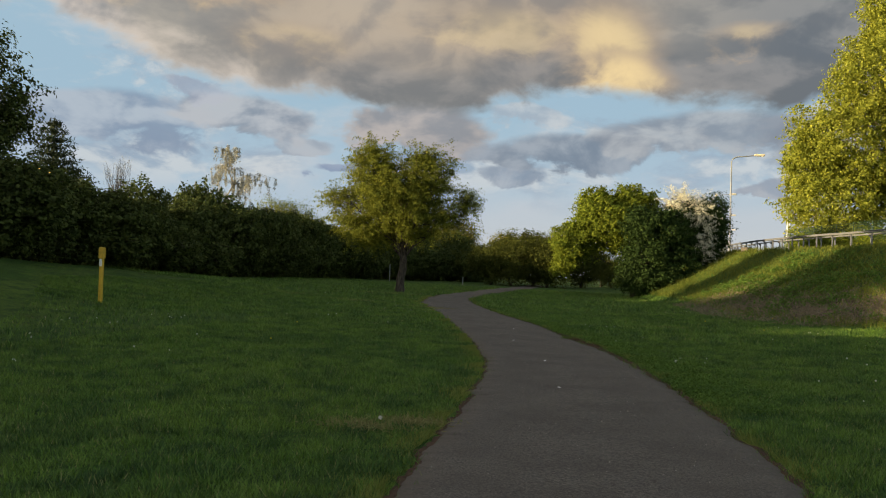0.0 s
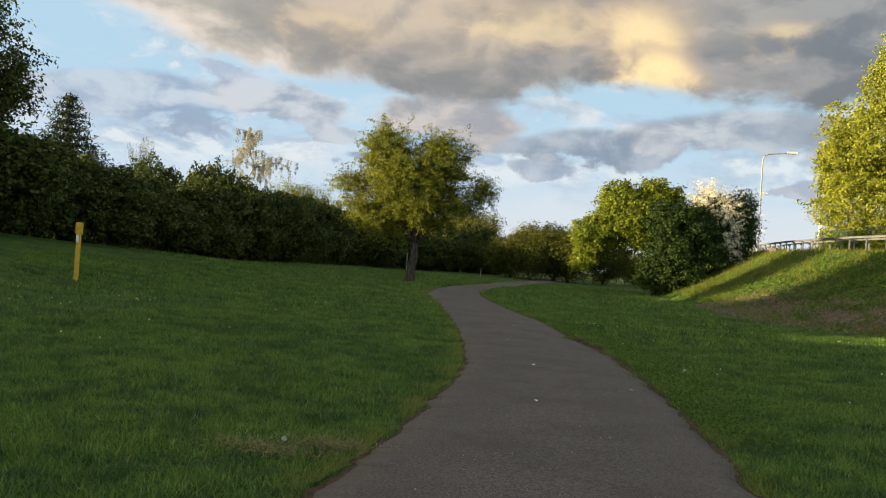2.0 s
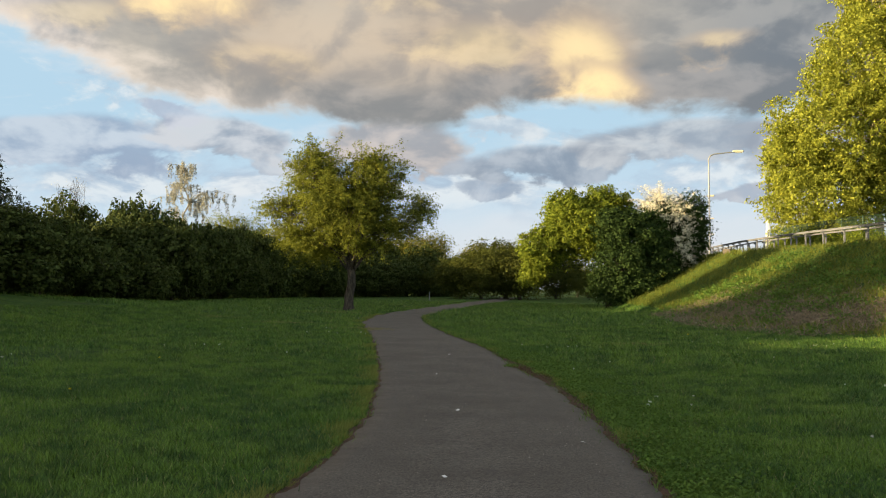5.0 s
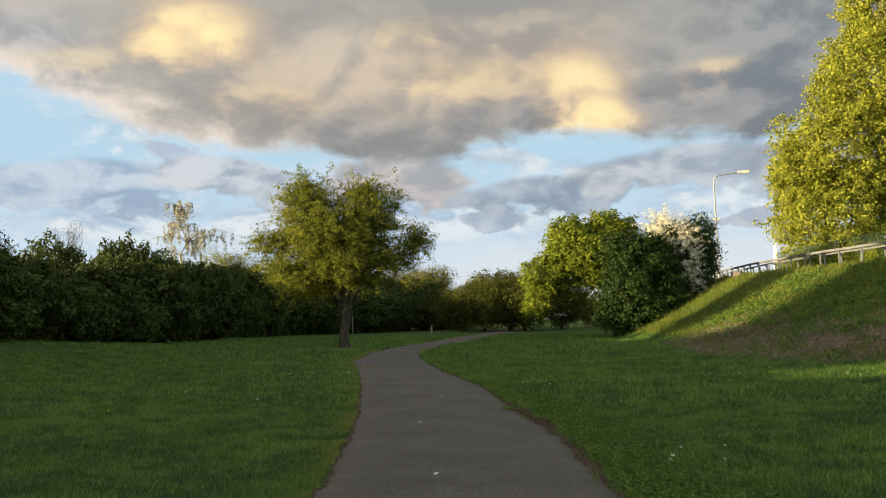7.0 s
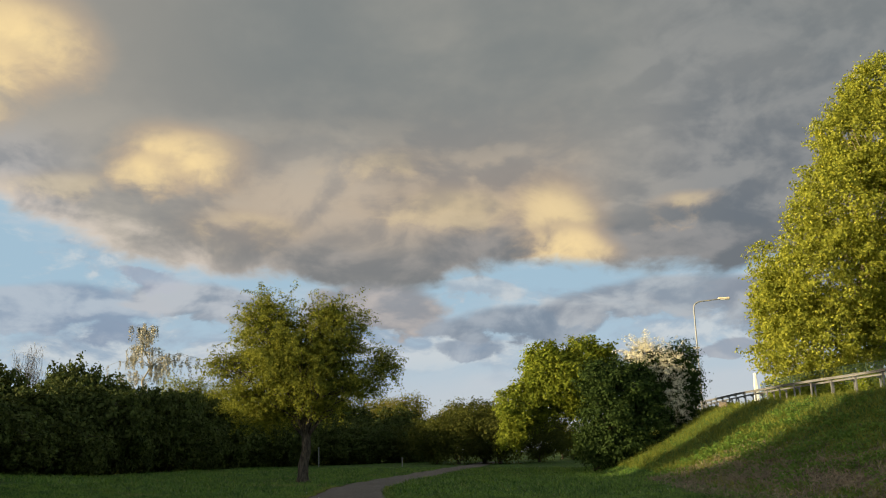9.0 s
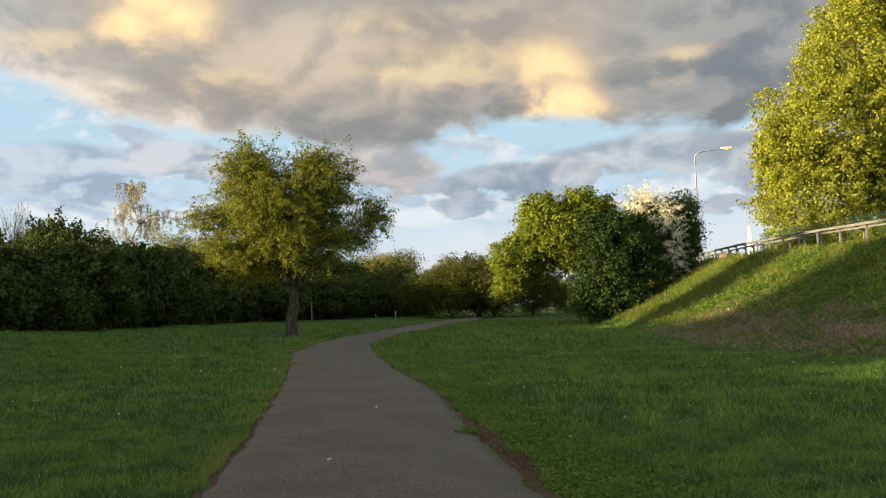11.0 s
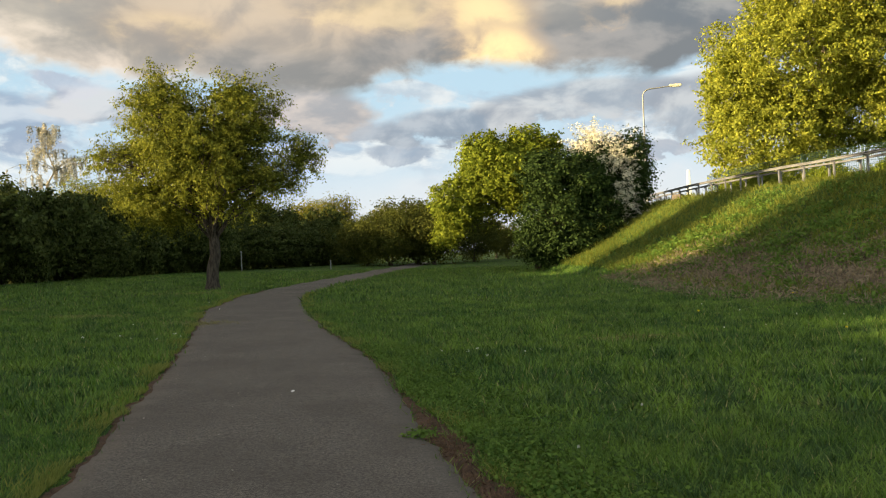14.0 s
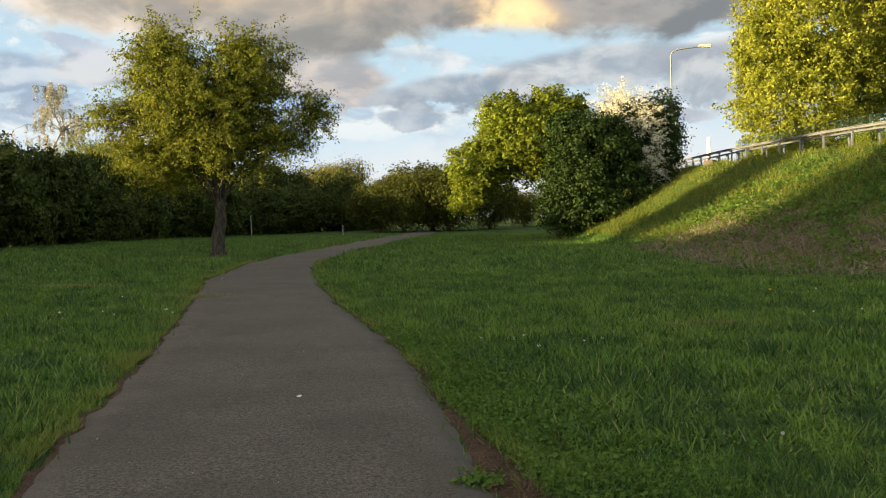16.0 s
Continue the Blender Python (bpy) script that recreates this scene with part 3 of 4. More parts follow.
def build_path():
    ys = np.concatenate([np.arange(-40, 0, 0.2), np.arange(0, 34, 0.035), np.arange(34, 100, 0.12)])
    l, r = path_edges(ys)
    f = np.linspace(0, 1, 13)
    X = l[:, None] + (r - l)[:, None] * f
    Y = np.repeat(ys[:, None], 13, 1)
    Z = height(X, Y) + 0.012 + 0.02 * (1 - (2 * f - 1) ** 2)
    # a turned-down rim on both sides
    X = np.concatenate([X[:, :1] - 0.02, X, X[:, -1:] + 0.02], 1)
    Y = np.concatenate([Y[:, :1], Y, Y[:, -1:]], 1)
    Z = np.concatenate([Z[:, :1] - 0.04, Z, Z[:, -1:] - 0.04], 1)
    n = 15
    j, i = np.meshgrid(np.arange(len(ys) - 1), np.arange(n - 1), indexing="ij")
    q = np.stack([j * n + i, j * n + i + 1, (j + 1) * n + i + 1, (j + 1) * n + i], -1).reshape(-1, 4)
    me = mesh_of("path", np.stack([X, Y, Z], -1).reshape(-1, 3), q, 4, M_ASPHALT)
    me.shade_smooth()
    e = np.abs(np.concatenate([[-1], 2 * f - 1, [1]])) ** 2 * np.ones((len(ys), 1))
    me.attributes.new("edge", "FLOAT", "POINT").data.foreach_set("value", e.ravel().astype(np.float32))
    tagged(new("path", me), "narrow dark grey asphalt footpath across the lawn", "path", kind="structure")
    # strips of crumbled soil along the edges
    for side in (-1, 1):
        ys2 = np.arange(0, 46, 0.04)
        l2, r2 = path_edges(ys2)
        base = l2 if side < 0 else r2
        w = 0.05 * np.interp(ys2, CRUMB_Y, CRUMB[1]) + 0.05 * np.interp(ys2 * 4.7 % 150, CRUMB_Y + 42, CRUMB[0])
        if side < 0:
            w = np.clip(0.08 + w * 0.6, 0.03, 0.17)
        else:
            w = w * 0.5 + soil_width(ys2) + 0.05
        w = np.clip(w, 0.0, 1)
        g = np.linspace(0, 1, 5)
        Y2 = np.repeat(ys2[:, None], 5, 1)
        X2 = base[:, None] + side * (g * (w[:, None] + 0.02) - 0.02)
        Z2 = height(X2, Y2) + np.array([-0.01, 0.010, 0.013, 0.010, -0.03]) + 0.004 * np.random.default_rng(4).normal(size=X2.shape)
        j, i = np.meshgrid(np.arange(len(ys2) - 1), np.arange(4), indexing="ij")
        q = np.stack([j * 5 + i, j * 5 + i + 1, (j + 1) * 5 + i + 1, (j + 1) * 5 + i], -1).reshape(-1, 4)
        if side < 0:
            q = q[:, ::-1]
        tagged(new("soil_edge", mesh_of("soil_edge", np.stack([X2, Y2, Z2], -1).reshape(-1, 3), q, 4, M_SOIL)),
               "strip of brown crumbled soil beside the asphalt", "soil", kind="structure")


build_ground()
build_path()


def foot(x, y, sink=0.0):
    return (x, y, float(height(x, y)) - sink)


# ---- the single tree on the lawn ----
tree("lawn_tree", (-13.3, 47.7, 0.40), "broad tree with thin yellow-green spring leaves beside the path", "tree",
     ((-1.9, 0.3, 6.8, 1.7, 1.8, 2.2), (1.3, 0.4, 6.6, 1.60, 1.7, 2.1), (-0.3, 0, 5.6, 2.8, 2.3, 1.8), (3.7, 0.6, 5.2, 0.70, 0.9, 0.9),
      (-3.9, 0.4, 5.5, 1.2, 1.2, 0.5), (-3.2, 0.6, 4.2, 1.5, 1.5, 0.6), (2.3, 0.2, 4.4, 1.2, 1.2, 0.7), (-2.0, 0.3, 8.1, 0.9, 0.8, 0.6), (1.0, 0.3, 7.8, 0.9, 0.8, 0.5),
      (-1.8, 0.2, 3.4, 1.7, 1.4, 0.8), (0.4, 0.3, 3.7, 1.8, 1.4, 0.7), (-0.2, 0.2, 4.6, 2.2, 1.8, 1.0)),
     M_TREE, 11, 3700, 34, (0.085, 0.085, 0.055), 0.125, (0.27, 3.4), (0.15, 0.1), 80, 0.15, 0.45, limb_r=0.42, main=14, stems=1, spray=0.75, wide=0.42)

# ---- hedge ----
SHRUBS = []
for n in range(4):
    rng = random.Random(40 + n)
    core = [(rng.uniform(-1.7, 1.7), rng.uniform(-1.4, 1.4), rng.uniform(1.2, 3.4), rng.uniform(1.1, 1.7), rng.uniform(1.1, 1.6), rng.uniform(0.9, 1.4)) for _ in range(8)]
    blobs = list(core)
    for x, y, z, rx, ry, rz in core:
        # bulging boughs on the outside of each mass
        for _ in range(7):
            d = Vector((rng.gauss(0, 1), rng.gauss(0, 1), rng.gauss(0.2, 0.8))).normalized()
            r = rng.uniform(0.38, 0.72)
            blobs.append((x + d.x * rx, y + d.y * ry, z + d.z * rz, r * 1.15, r * 1.15, r * 0.75))
    SHRUBS.append(tree("hedge_shrub", (-200, -200 + 10 * n, 0), "dense dark green overgrown hedge shrub along the lawn", "shrub", blobs,
                       M_HEDGE, 50 + n, 1000, 18, (0.14, 0.14, 0.08), 0.21, (0.12, 1.6), (0, 0), 40, 0.80, 0.2, "hedge along the lawn", stems=4, spray=0.30, wide=0.6))
HEDGE = ((-31, -34), (-31, -20), (-30.5, -8), (-29, 4), (-27.3, 14), (-26.6, 22), (-27.0, 32), (-28.0, 40), (-28.9, 47), (-29.4, 55), (-29.6, 63), (-29.8, 72), (-29.5, 82),
         (-27, 92), (-23, 100), (-17, 106))


def put_hedge():
    rng = random.Random(7)
    pts = [Vector(p) for p in HEDGE]
    spots = []
    for a, b in zip(pts, pts[1:]):
        n = max(1, round((b - a).length / 2.9))
        for i in range(n):
            spots.append(a.lerp(b, i / n))
    used = set()
    for i, p in enumerate(spots):
        for row in (0, 1):
            x, y = p.x - row * 3.0 + rng.uniform(-0.4, 0.4), p.y + rng.uniform(-0.6, 0.6) + row * 1.3
            k = rng.randrange(4)
            s, h = rng.uniform(0.9, 1.15), rng.uniform(0.80, 1.18) * (1.12 if row else 0.92)
            # below y 20.5 mostly unseen: heights chosen for the shade they cast
            h = h * (1.35 if y < 13 else 0.62 if y < 20.5 else 0.76 if y < 38 else 0.80 if y < 50 else 0.90)
            m = pose(x, y, float(height(x, y)) - 0.05, 0, 0, rng.uniform(0, 360)) @ Matrix.Diagonal((s, s, h, 1))
            if k in used:
                copy_thing(SHRUBS[k], m)
            else:
                used.add(k)
                SHRUBS[k].matrix_world = m


put_hedge()

# ---- tall tree in the hedge line, and added copies beside and behind the walk's start ----
HEDGE_TREE = tree("hedge_tree", foot(-30.6, 31.5, 0.1), "tall dark leafy tree standing in the hedge", "tree",
                  ((0, 0, 4.6, 3.4, 3.4, 2.6), (1.2, 0.6, 7.2, 2.7, 3.0, 1.9), (-0.8, -1.0, 8.2, 3.0, 3.1, 2.0), (0.2, 0.4, 9.6, 2.2, 2.4, 1.5), (2.0, 1.4, 6.0, 1.6, 1.6, 0.9), (1.6, 1.6, 3.4, 2.2, 2.2, 1.4), (-1.6, -2.2, 5.4, 2.6, 2.6, 1.8)),
                  M_HEDGE, 71, 2600, 20, (0.20, 0.20, 0.16), 0.20, (0.3, 3.5), (0.3, 0), 90, 0.4, 0.40, "trees in the hedge", spray=0.6)
# unseen copies, placed to throw shade on the slope and lawn
for x, y, turn, s in ((-32.0, 25.6, 140, 0.80), (-34, 5, 200, 0.95), (-34, -2, 20, 1.0), (-34, -9, 310, 1.0), (-33, -17, 30, 1.1), (-34, -26, 150, 1.05), (-35, -35, 250, 1.1)):
    copy_thing(HEDGE_TREE, pose(*foot(x, y, 0.1), 0, 0, turn) @ Matrix.Scale(s, 4))

# ---- thicket at the foot of the embankment ----
tree("maple_tree", foot(-0.2, 65.0), "leafy green tree with a low arching crown at the embankment", "tree",
     ((-1.8, -0.4, 5.4, 2.9, 2.5, 2.3), (-4.4, -0.8, 4.0, 1.6, 1.6, 1.4), (-0.2, 0, 6.3, 2.2, 2.0, 1.9), (-2.8, -0.4, 6.9, 1.3, 1.2, 1.1), (-5.1, -0.8, 2.5, 0.8, 0.9, 1.0)),
     M_MAPLE, 81, 1900, 26, (0.16, 0.16, 0.11), 0.20, (0.2, 2.4), (0.2, 0), 40, 0.5, 0.3, stems=2)
tree("dark_shrub", foot(0.9, 61.6), "large dense dark green shrub at the embankment", "shrub",
     ((0, 0, 2.2, 2.1, 1.8, 2.3), (0.5, 0.2, 4.4, 2.1, 1.7, 1.7), (-0.5, 0.1, 5.0, 1.4, 1.3, 1.2), (2.0, 0.3, 2.2, 1.6, 1.5, 1.8), (1.7, 0.4, 4.4, 1.4, 1.3, 1.4), (0.6, -0.6, 0.9, 2.3, 1.5, 0.9), (-1.0, 0, 1.2, 1.3, 1.2, 1.1)),
     M_DARK, 82, 1900, 26, (0.16, 0.16, 0.10), 0.17, (0.16, 1.8), (0, 0), 30, 0.5, 0.3, stems=4)
tree("hawthorn", foot(3.8, 63.6), "hawthorn bush covered in white blossom at the embankment", "shrub",
     ((-0.1, 0, 4.4, 1.4, 1.3, 1.3), (-1.0, 0.2, 5.3, 1.0, 0.9, 0.7), (0.6, -0.3, 3.0, 0.9, 1.2, 1.5), (0.9, -0.6, 1.5, 0.6, 0.8, 0.9)),
     M_BLOSSOM, 83, 330, 44, (0.07, 0.07, 0.05), 0.095, (0.15, 2.6), (0, 0), 60, 0.55, 0.45, spray=0.95, crown_label="white blossom and pale leaves")
tree("thorn_shrub", foot(3.9, 64.6), "dark green thorn bush behind the white blossom", "shrub",
     ((0.2, 0, 3.6, 1.4, 1.2, 1.5), (-0.8, 0, 4.4, 1.0, 0.9, 0.9), (0.7, 0, 2.2, 1.3, 1.2, 1.8)),
     M_DARK, 85, 620, 17, (0.26, 0.26, 0.24), 0.17, (0.12, 2.4), (0, 0), 30, 0.5, 0.35, stems=2)
tree("ivy_shrub", foot(5.0, 64.2), "upright dark green shrub on the embankment slope", "shrub",
     ((0, 0, 1.6, 0.9, 1.2, 1.8), (0.3, 0, 3.6, 0.75, 1.0, 1.5), (-1.2, -0.2, 1.6, 1.3, 1.2, 1.8), (-0.9, 0, 3.6, 0.9, 0.9, 1.2), (0.8, 0.1, 2.4, 0.6, 0.8, 1.5), (0.7, 0.1, 4.0, 0.5, 0.7, 1.1)),
     M_DARK, 84, 1100, 17, (0.24, 0.24, 0.24), 0.17, (0.12, 2.4), (0, 0), 20, 0.5, 0.3, stems=3)

# ---- bushes and trees at the far end of the lawn ----
FAR_BUSH = tree("round_bush", foot(-13.0, 90), "rounded olive green bush at the end of the lawn", "shrub",
                ((0, 0, 2.3, 2.8, 2.4, 2.0), (1.3, 0.2, 3.5, 2.1, 2.0, 1.4), (-1.4, 0, 2.9, 1.9, 1.8, 1.5)),
                M_OLIVE, 91, 1100, 16, (0.20, 0.20, 0.16), 0.19, (0.16, 1.4), (0, 0), 24, 0.5, 0.3, "bushes at the end of the lawn", stems=3)
for x, y, turn, s in ((-9.3, 91, 120, 1.15), (-11.2, 95, 210, 1.25), (-15.6, 93, 60, 0.95), (-6.2, 98, 40, 0.95), (-20.5, 101, 75, 0.8), (-3.2, 108, 10, 0.75), (0.5, 110, 100, 0.8), (3.5, 106, 190, 0.8)):
    copy_thing(FAR_BUSH, pose(*foot(x, y), 0, 0, turn) @ Matrix.Scale(s, 4))
SUNNY = tree("far_tree", foot(-26, 122), "distant tree lit yellow by low sun", "tree",
             ((0, 0, 5.0, 3.4, 3.2, 2.8), (1.5, 0, 6.4, 2.4, 2.2, 1.8), (-2.0, 0, 4.2, 2.4, 2.2, 2.0)),
             M_YELLOW, 95, 620, 13, (0.45, 0.45, 0.35), 0.30, (0.25, 2.2), (0, 0), 24, 0.5, 0.3, "distant sunlit trees")
for x, y, turn, s in ((-31, 128, 50, 1.0), (-20, 134, 140, 0.9), (-14, 138, 10, 0.8), (-4.8, 116, 200, 0.55), (2, 140, 90, 0.6), (-30, 104, 15, 0.8)):
    copy_thing(SUNNY, pose(*foot(x, y), 0, 0, turn) @ Matrix.Scale(s, 4))
tree("pale_tree", foot(-32.0, 75.0), "yellow-green spreading tree behind the hedge", "tree",
     ((0, 0, 5.4, 2.8, 2.2, 1.7), (-1.4, 0, 6.0, 1.9, 1.6, 1.3), (1.5, 0, 4.5, 2.1, 1.8, 1.5), (0.4, 0, 3.2, 2.2, 2.0, 1.4)),
     M_TREE, 96, 900, 18, (0.28, 0.28, 0.24), 0.15, (0.2, 2.0), (0, 0), 40, 0.4, 0.35)
def weeping_birch(at, tall, seed):
    rng = np.random.default_rng(seed)
    ob = thing("birch", at, "pale weeping birch with sparse hanging twigs", "tree")
    t = Tubes(8)
    trunk = bent(rng, (0.9, 0, -0.2), (-0.6, 0, tall * 0.93), 9, 0.0)
    t.rod(trunk, np.linspace(0.2, 0.05, 9))
    hung("trunk", t.mesh("trunk", M_PALE), ob)
    strands, tips = Tubes(4), []
    for i in range(46):
        start = trunk[rng.integers(4, 9)]
        reach = rng.uniform(1.2, 5.4) * (1.15 - 0.12 * abs(start[2] - 12))
        ang = rng.uniform(0, 6.283)
        end = start + (math.cos(ang) * reach, math.sin(ang) * reach * 0.8, rng.uniform(-0.6, 1.4))
        limb = bent(rng, start, end, 6, 0.18)
        if i < 7:
            lt = Tubes(5)
            lt.rod(limb, np.linspace(0.055, 0.02, 6))
            hung("limb", lt.mesh("limb", M_BARK), ob)
        else:
            strands.rod(limb, np.linspace(0.04, 0.015, 6))
        for p in limb[2:]:
            for _ in range(2):
                drop = rng.uniform(0.5, 2.3)
                line = [p + (rng.normal() * 0.1, rng.normal() * 0.1, -drop * f) for f in (0, 0.35, 0.7, 1.0)]
                strands.rod(line, [0.012, 0.010, 0.009, 0.007])
                tips += [line[0] + (line[3] - line[0]) * f for f in rng.random(7)]
    tagged(hung("twig", strands.mesh("twig", M_BIRCH), ob), kind="stuff")
    hung("crown", leaf_mesh("crown", rng, np.array(tips), 5, (0.07, 0.07, 0.14), 0.19, M_BIRCH, 1.0), ob, "sparse pale hanging leaves")


weeping_birch(foot(-54, 108), 17.0, 97)
tree("bare_tree", foot(-82, 124), "nearly leafless pale twiggy tree behind the hedge", "tree",
     ((0, 0, 15.0, 3.2, 2.6, 3.0), (0.8, 0, 12.0, 2.8, 2.4, 2.6)), M_BIRCH, 98, 90, 8, (0.4, 0.4, 0.4), 0.16, (0.24, 9.0), (0, 0), 80, 0.3, 0.3, limb_r=0.3)


def fir(at, tall, wide, seed):
    rng = np.random.default_rng(seed)
    ob = thing("fir_tree", at, "dark pointed fir tree behind the hedge", "tree")
    t = Tubes(8)
    t.rod([(0, 0, 0), (0, 0, tall * 0.5), (0, 0, tall)], [0.25, 0.14, 0.02])
    hung("trunk", t.mesh("trunk", M_BARK), ob)
    c = []
    for z in np.arange(tall * 0.12, tall, 0.62):
        r = wide * (1 - z / tall) ** 0.85 * rng.uniform(0.75, 1.1)
        for a in np.linspace(0, 6.28, 9, endpoint=False) + rng.uniform(0, 6):
            for f in np.linspace(0.15, 1.0, max(2, int(r / 0.35))):
                c.append((math.cos(a) * r * f, math.sin(a) * r * f, z + 0.25 * f * f * r - 0.35 * f * r * 0.5 + rng.uniform(-0.1, 0.1)))
    hung("crown", leaf_mesh("crown", rng, np.array(c), 16, (0.2, 0.2, 0.1), 0.36, M_FIR, 0.3, 0.25), ob)


fir(foot(-47.4, 62), 12.6, 6.0, 5)

# ---- plane trees beyond the road ----
tree("plane_tree", foot(20.5, 77.5, 0.1), "tall sunlit plane tree with dense yellow-green leaves beside the road", "tree",
     ((-4.2, 0, 4.8, 4.4, 4.2, 3.2), (-2.2, 0, 9.8, 6.0, 5.0, 4.2), (0.5, 0, 15.5, 5.8, 5.0, 4.5), (2.0, 0, 20.5, 4.6, 4.2, 4.2), (3.0, 0, 24.5, 3.0, 3.0, 2.6), (3.2, 0, 9.6, 3.6, 4.2, 3.0), (2.6, 0, 6.2, 4.2, 3.6, 2.6), (-6.2, 0, 8.0, 2.2, 2.6, 2.6)),
     M_PLANE, 101, 7400, 27, (0.22, 0.22, 0.16), 0.24, (0.34, 9.0), (0.2, 0), 60, 0.55, 0.26, "plane trees beside the road", bark=M_PALE, spray=0.6, loose=1.1)
tree("plane_tree", foot(31, 74, 0.1), "tall sunlit plane tree with dense yellow-green leaves beside the road", "tree",
     ((-1.0, 0, 8.0, 6.0, 5.0, 4.2), (0, 0, 13.5, 6.0, 5.0, 4.5), (0.5, 0, 19.5, 5.0, 4.5, 4.5), (1.0, 0, 24.5, 3.0, 3.0, 2.6)),
     M_PLANE, 102, 4600, 27, (0.22, 0.22, 0.16), 0.24, (0.34, 9.0), (0.2, 0), 50, 0.55, 0.26, "plane trees beside the road", bark=M_PALE, spray=0.6, loose=1.1)


# ---- guard rails on the embankment ----
def guard_rail(offset, first, last, drop, deep=0.42):
    ob = thing("guard_rail", (0, 0, 0), "weathered galvanised steel guard rail on posts", "guard rail", "guard rails")
    ys = np.arange(first, last, 0.25)
    xs = along(RAIL, ys) + offset
    zs = 3.62 + 0.012 * np.clip(ys - 50, 0, 60) + drop
    pts = np.stack([xs, ys, zs], -1)
    length = np.r_[0, np.cumsum(np.linalg.norm(np.diff(pts, axis=0), axis=1))]
    # a folded beam of W section
    prof = np.array([(0.0, 0.86), (-0.07, 0.83), (-0.07, 0.78), (-0.01, 0.73), (-0.01, 0.69), (-0.07, 0.64), (-0.07, 0.59), (0.0, 0.56), (0.012, 0.56), (-0.05, 0.60), (-0.05, 0.63), (0.01, 0.69), (0.01, 0.74), (-0.05, 0.79), (-0.05, 0.82), (0.012, 0.86)])
    prof[:, 1] = 0.86 - (0.86 - prof[:, 1]) * deep
    d = np.gradient(pts, axis=0)
    d /= np.linalg.norm(d, axis=1, keepdims=True)
    side = np.stack([d[:, 1], -d[:, 0], 0 * d[:, 0]], -1)
    co = pts[:, None] + prof[None, :, :1] * side[:, None] + prof[None, :, 1:] * np.array((0, 0, 1.0))
    n = len(prof)
    j, i = np.meshgrid(np.arange(len(ys) - 1), np.arange(n), indexing="ij")
    q = np.stack([j * n + i, j * n + (i + 1) % n, (j + 1) * n + (i + 1) % n, (j + 1) * n + i], -1).reshape(-1, 4)
    hung("beam", mesh_of("beam", co.reshape(-1, 3), q, 4, M_STEEL), ob)
    bm = bmesh.new()
    box(bm, 0, 0, 0.23, 0.075, 0.085, 1.24, bevel=0.008)
    post = bpy.data.meshes.new("post")
    bm.to_mesh(post)
    bm.free()
    post.materials.append(M_STEEL)
    bm = bmesh.new()
    box(bm, -0.02, 0, 0.05, 0.16, 0.10, 0.15, bevel=0.01)
    spacer = bpy.data.meshes.new("spacer")
    bm.to_mesh(spacer)
    bm.free()
    spacer.materials.append(M_STEEL)
    for s in np.arange(0.6, length[-1], 2.0):
        p = [float(np.interp(s, length, pts[:, a])) for a in range(3)]
        h = hung("post", post, ob)
        h.matrix_world = pose(p[0] + 0.10, p[1], p[2])
        h = hung("spacer", spacer, ob)
        h.matrix_world = pose(p[0] + 0.07, p[1], p[2] + 0.72)


guard_rail(0.0, 34, 112, 0.02)
guard_rail(1.0, 34, 112, -0.04, 0.3)


def street_lamp(at, tall):
    ob = thing("street_lamp", at, "slender grey street lamp with a curved arm", "street lamp", "street lamps on the road")
    t = Tubes(10)
    t.rod([(0, 0, -0.2), (0, 0, 1.2), (0, 0, 1.25), (0, 0, tall - 0.5)], [0.10, 0.10, 0.065, 0.045])
    hung("pole", t.mesh("pole", M_LAMP), ob)
    t = Tubes(8)
    a = np.linspace(0, 1.45, 8)
    arm = [(0.6 * (1 - math.cos(v)), 0, tall - 0.5 + 0.45 * math.sin(v)) for v in a] + [(1.9, 0, tall + 0.06)]
    t.rod(arm, [0.05] * 8 + [0.04])
    hung("arm", t.mesh("arm", M_LAMP), ob)
    bm = bmesh.new()
    box(bm, 2.25, 0, tall + 0.10, 0.85, 0.30, 0.16, bevel=0.06)
    head = part("lamp_head", bm, M_HEAD, ob)
    bm = bmesh.new()
    box(bm, 2.3, 0, tall + 0.01, 0.6, 0.22, 0.06, bevel=0.02)
    part("cover", bm, M_WHITE, head)
    return ob


LAMP = street_lamp(foot(7.6, 76.0), 8.35)
for x, y in ((8.8, 111), (12.2, 146), (16.2, 187)):
    copy_thing(LAMP, pose(x, y, 4.0))


# ---- green wire fence behind the rail ----
def wire_fence(points, tall):
    ob = thing("wire_fence", (0, 0, 0), "green wire mesh fence along the road", "fence")
    pts = np.array(points, float)
    length = np.r_[0, np.cumsum(np.linalg.norm(np.diff(pts, axis=0), axis=1))]

    def at(s):
        return np.array([np.interp(s, length, pts[:, a]) for a in range(3)])

    for s in np.arange(0, length[-1], 2.5):
        t = Tubes(6)
        t.rod([at(s) - (0, 0, 0.2), at(s) + (0, 0, tall + 0.05)], [0.03, 0.03])
        hung("post", t.mesh("post", M_FENCE), ob)
    t = Tubes(4)
    for s in np.arange(0, length[-1], 0.13):
        t.rod([at(s), at(s) + (0, 0, tall)], [0.010, 0.010])
    for z in np.arange(0.1, tall + 0.01, 0.2):
        t.rod([at(s) + (0, 0, z) for s in np.arange(0, length[-1], 1.0)], [0.010] * len(np.arange(0, length[-1], 1.0)))
    tagged(hung("mesh_panel", t.mesh("mesh_panel", M_FENCE), ob), kind="stuff")


wire_fence([(x, y, float(height(x, y))) for x, y in ((24, 48), (19, 56), (15.5, 64), (13.5, 72), (12.5, 80))], 2.3)


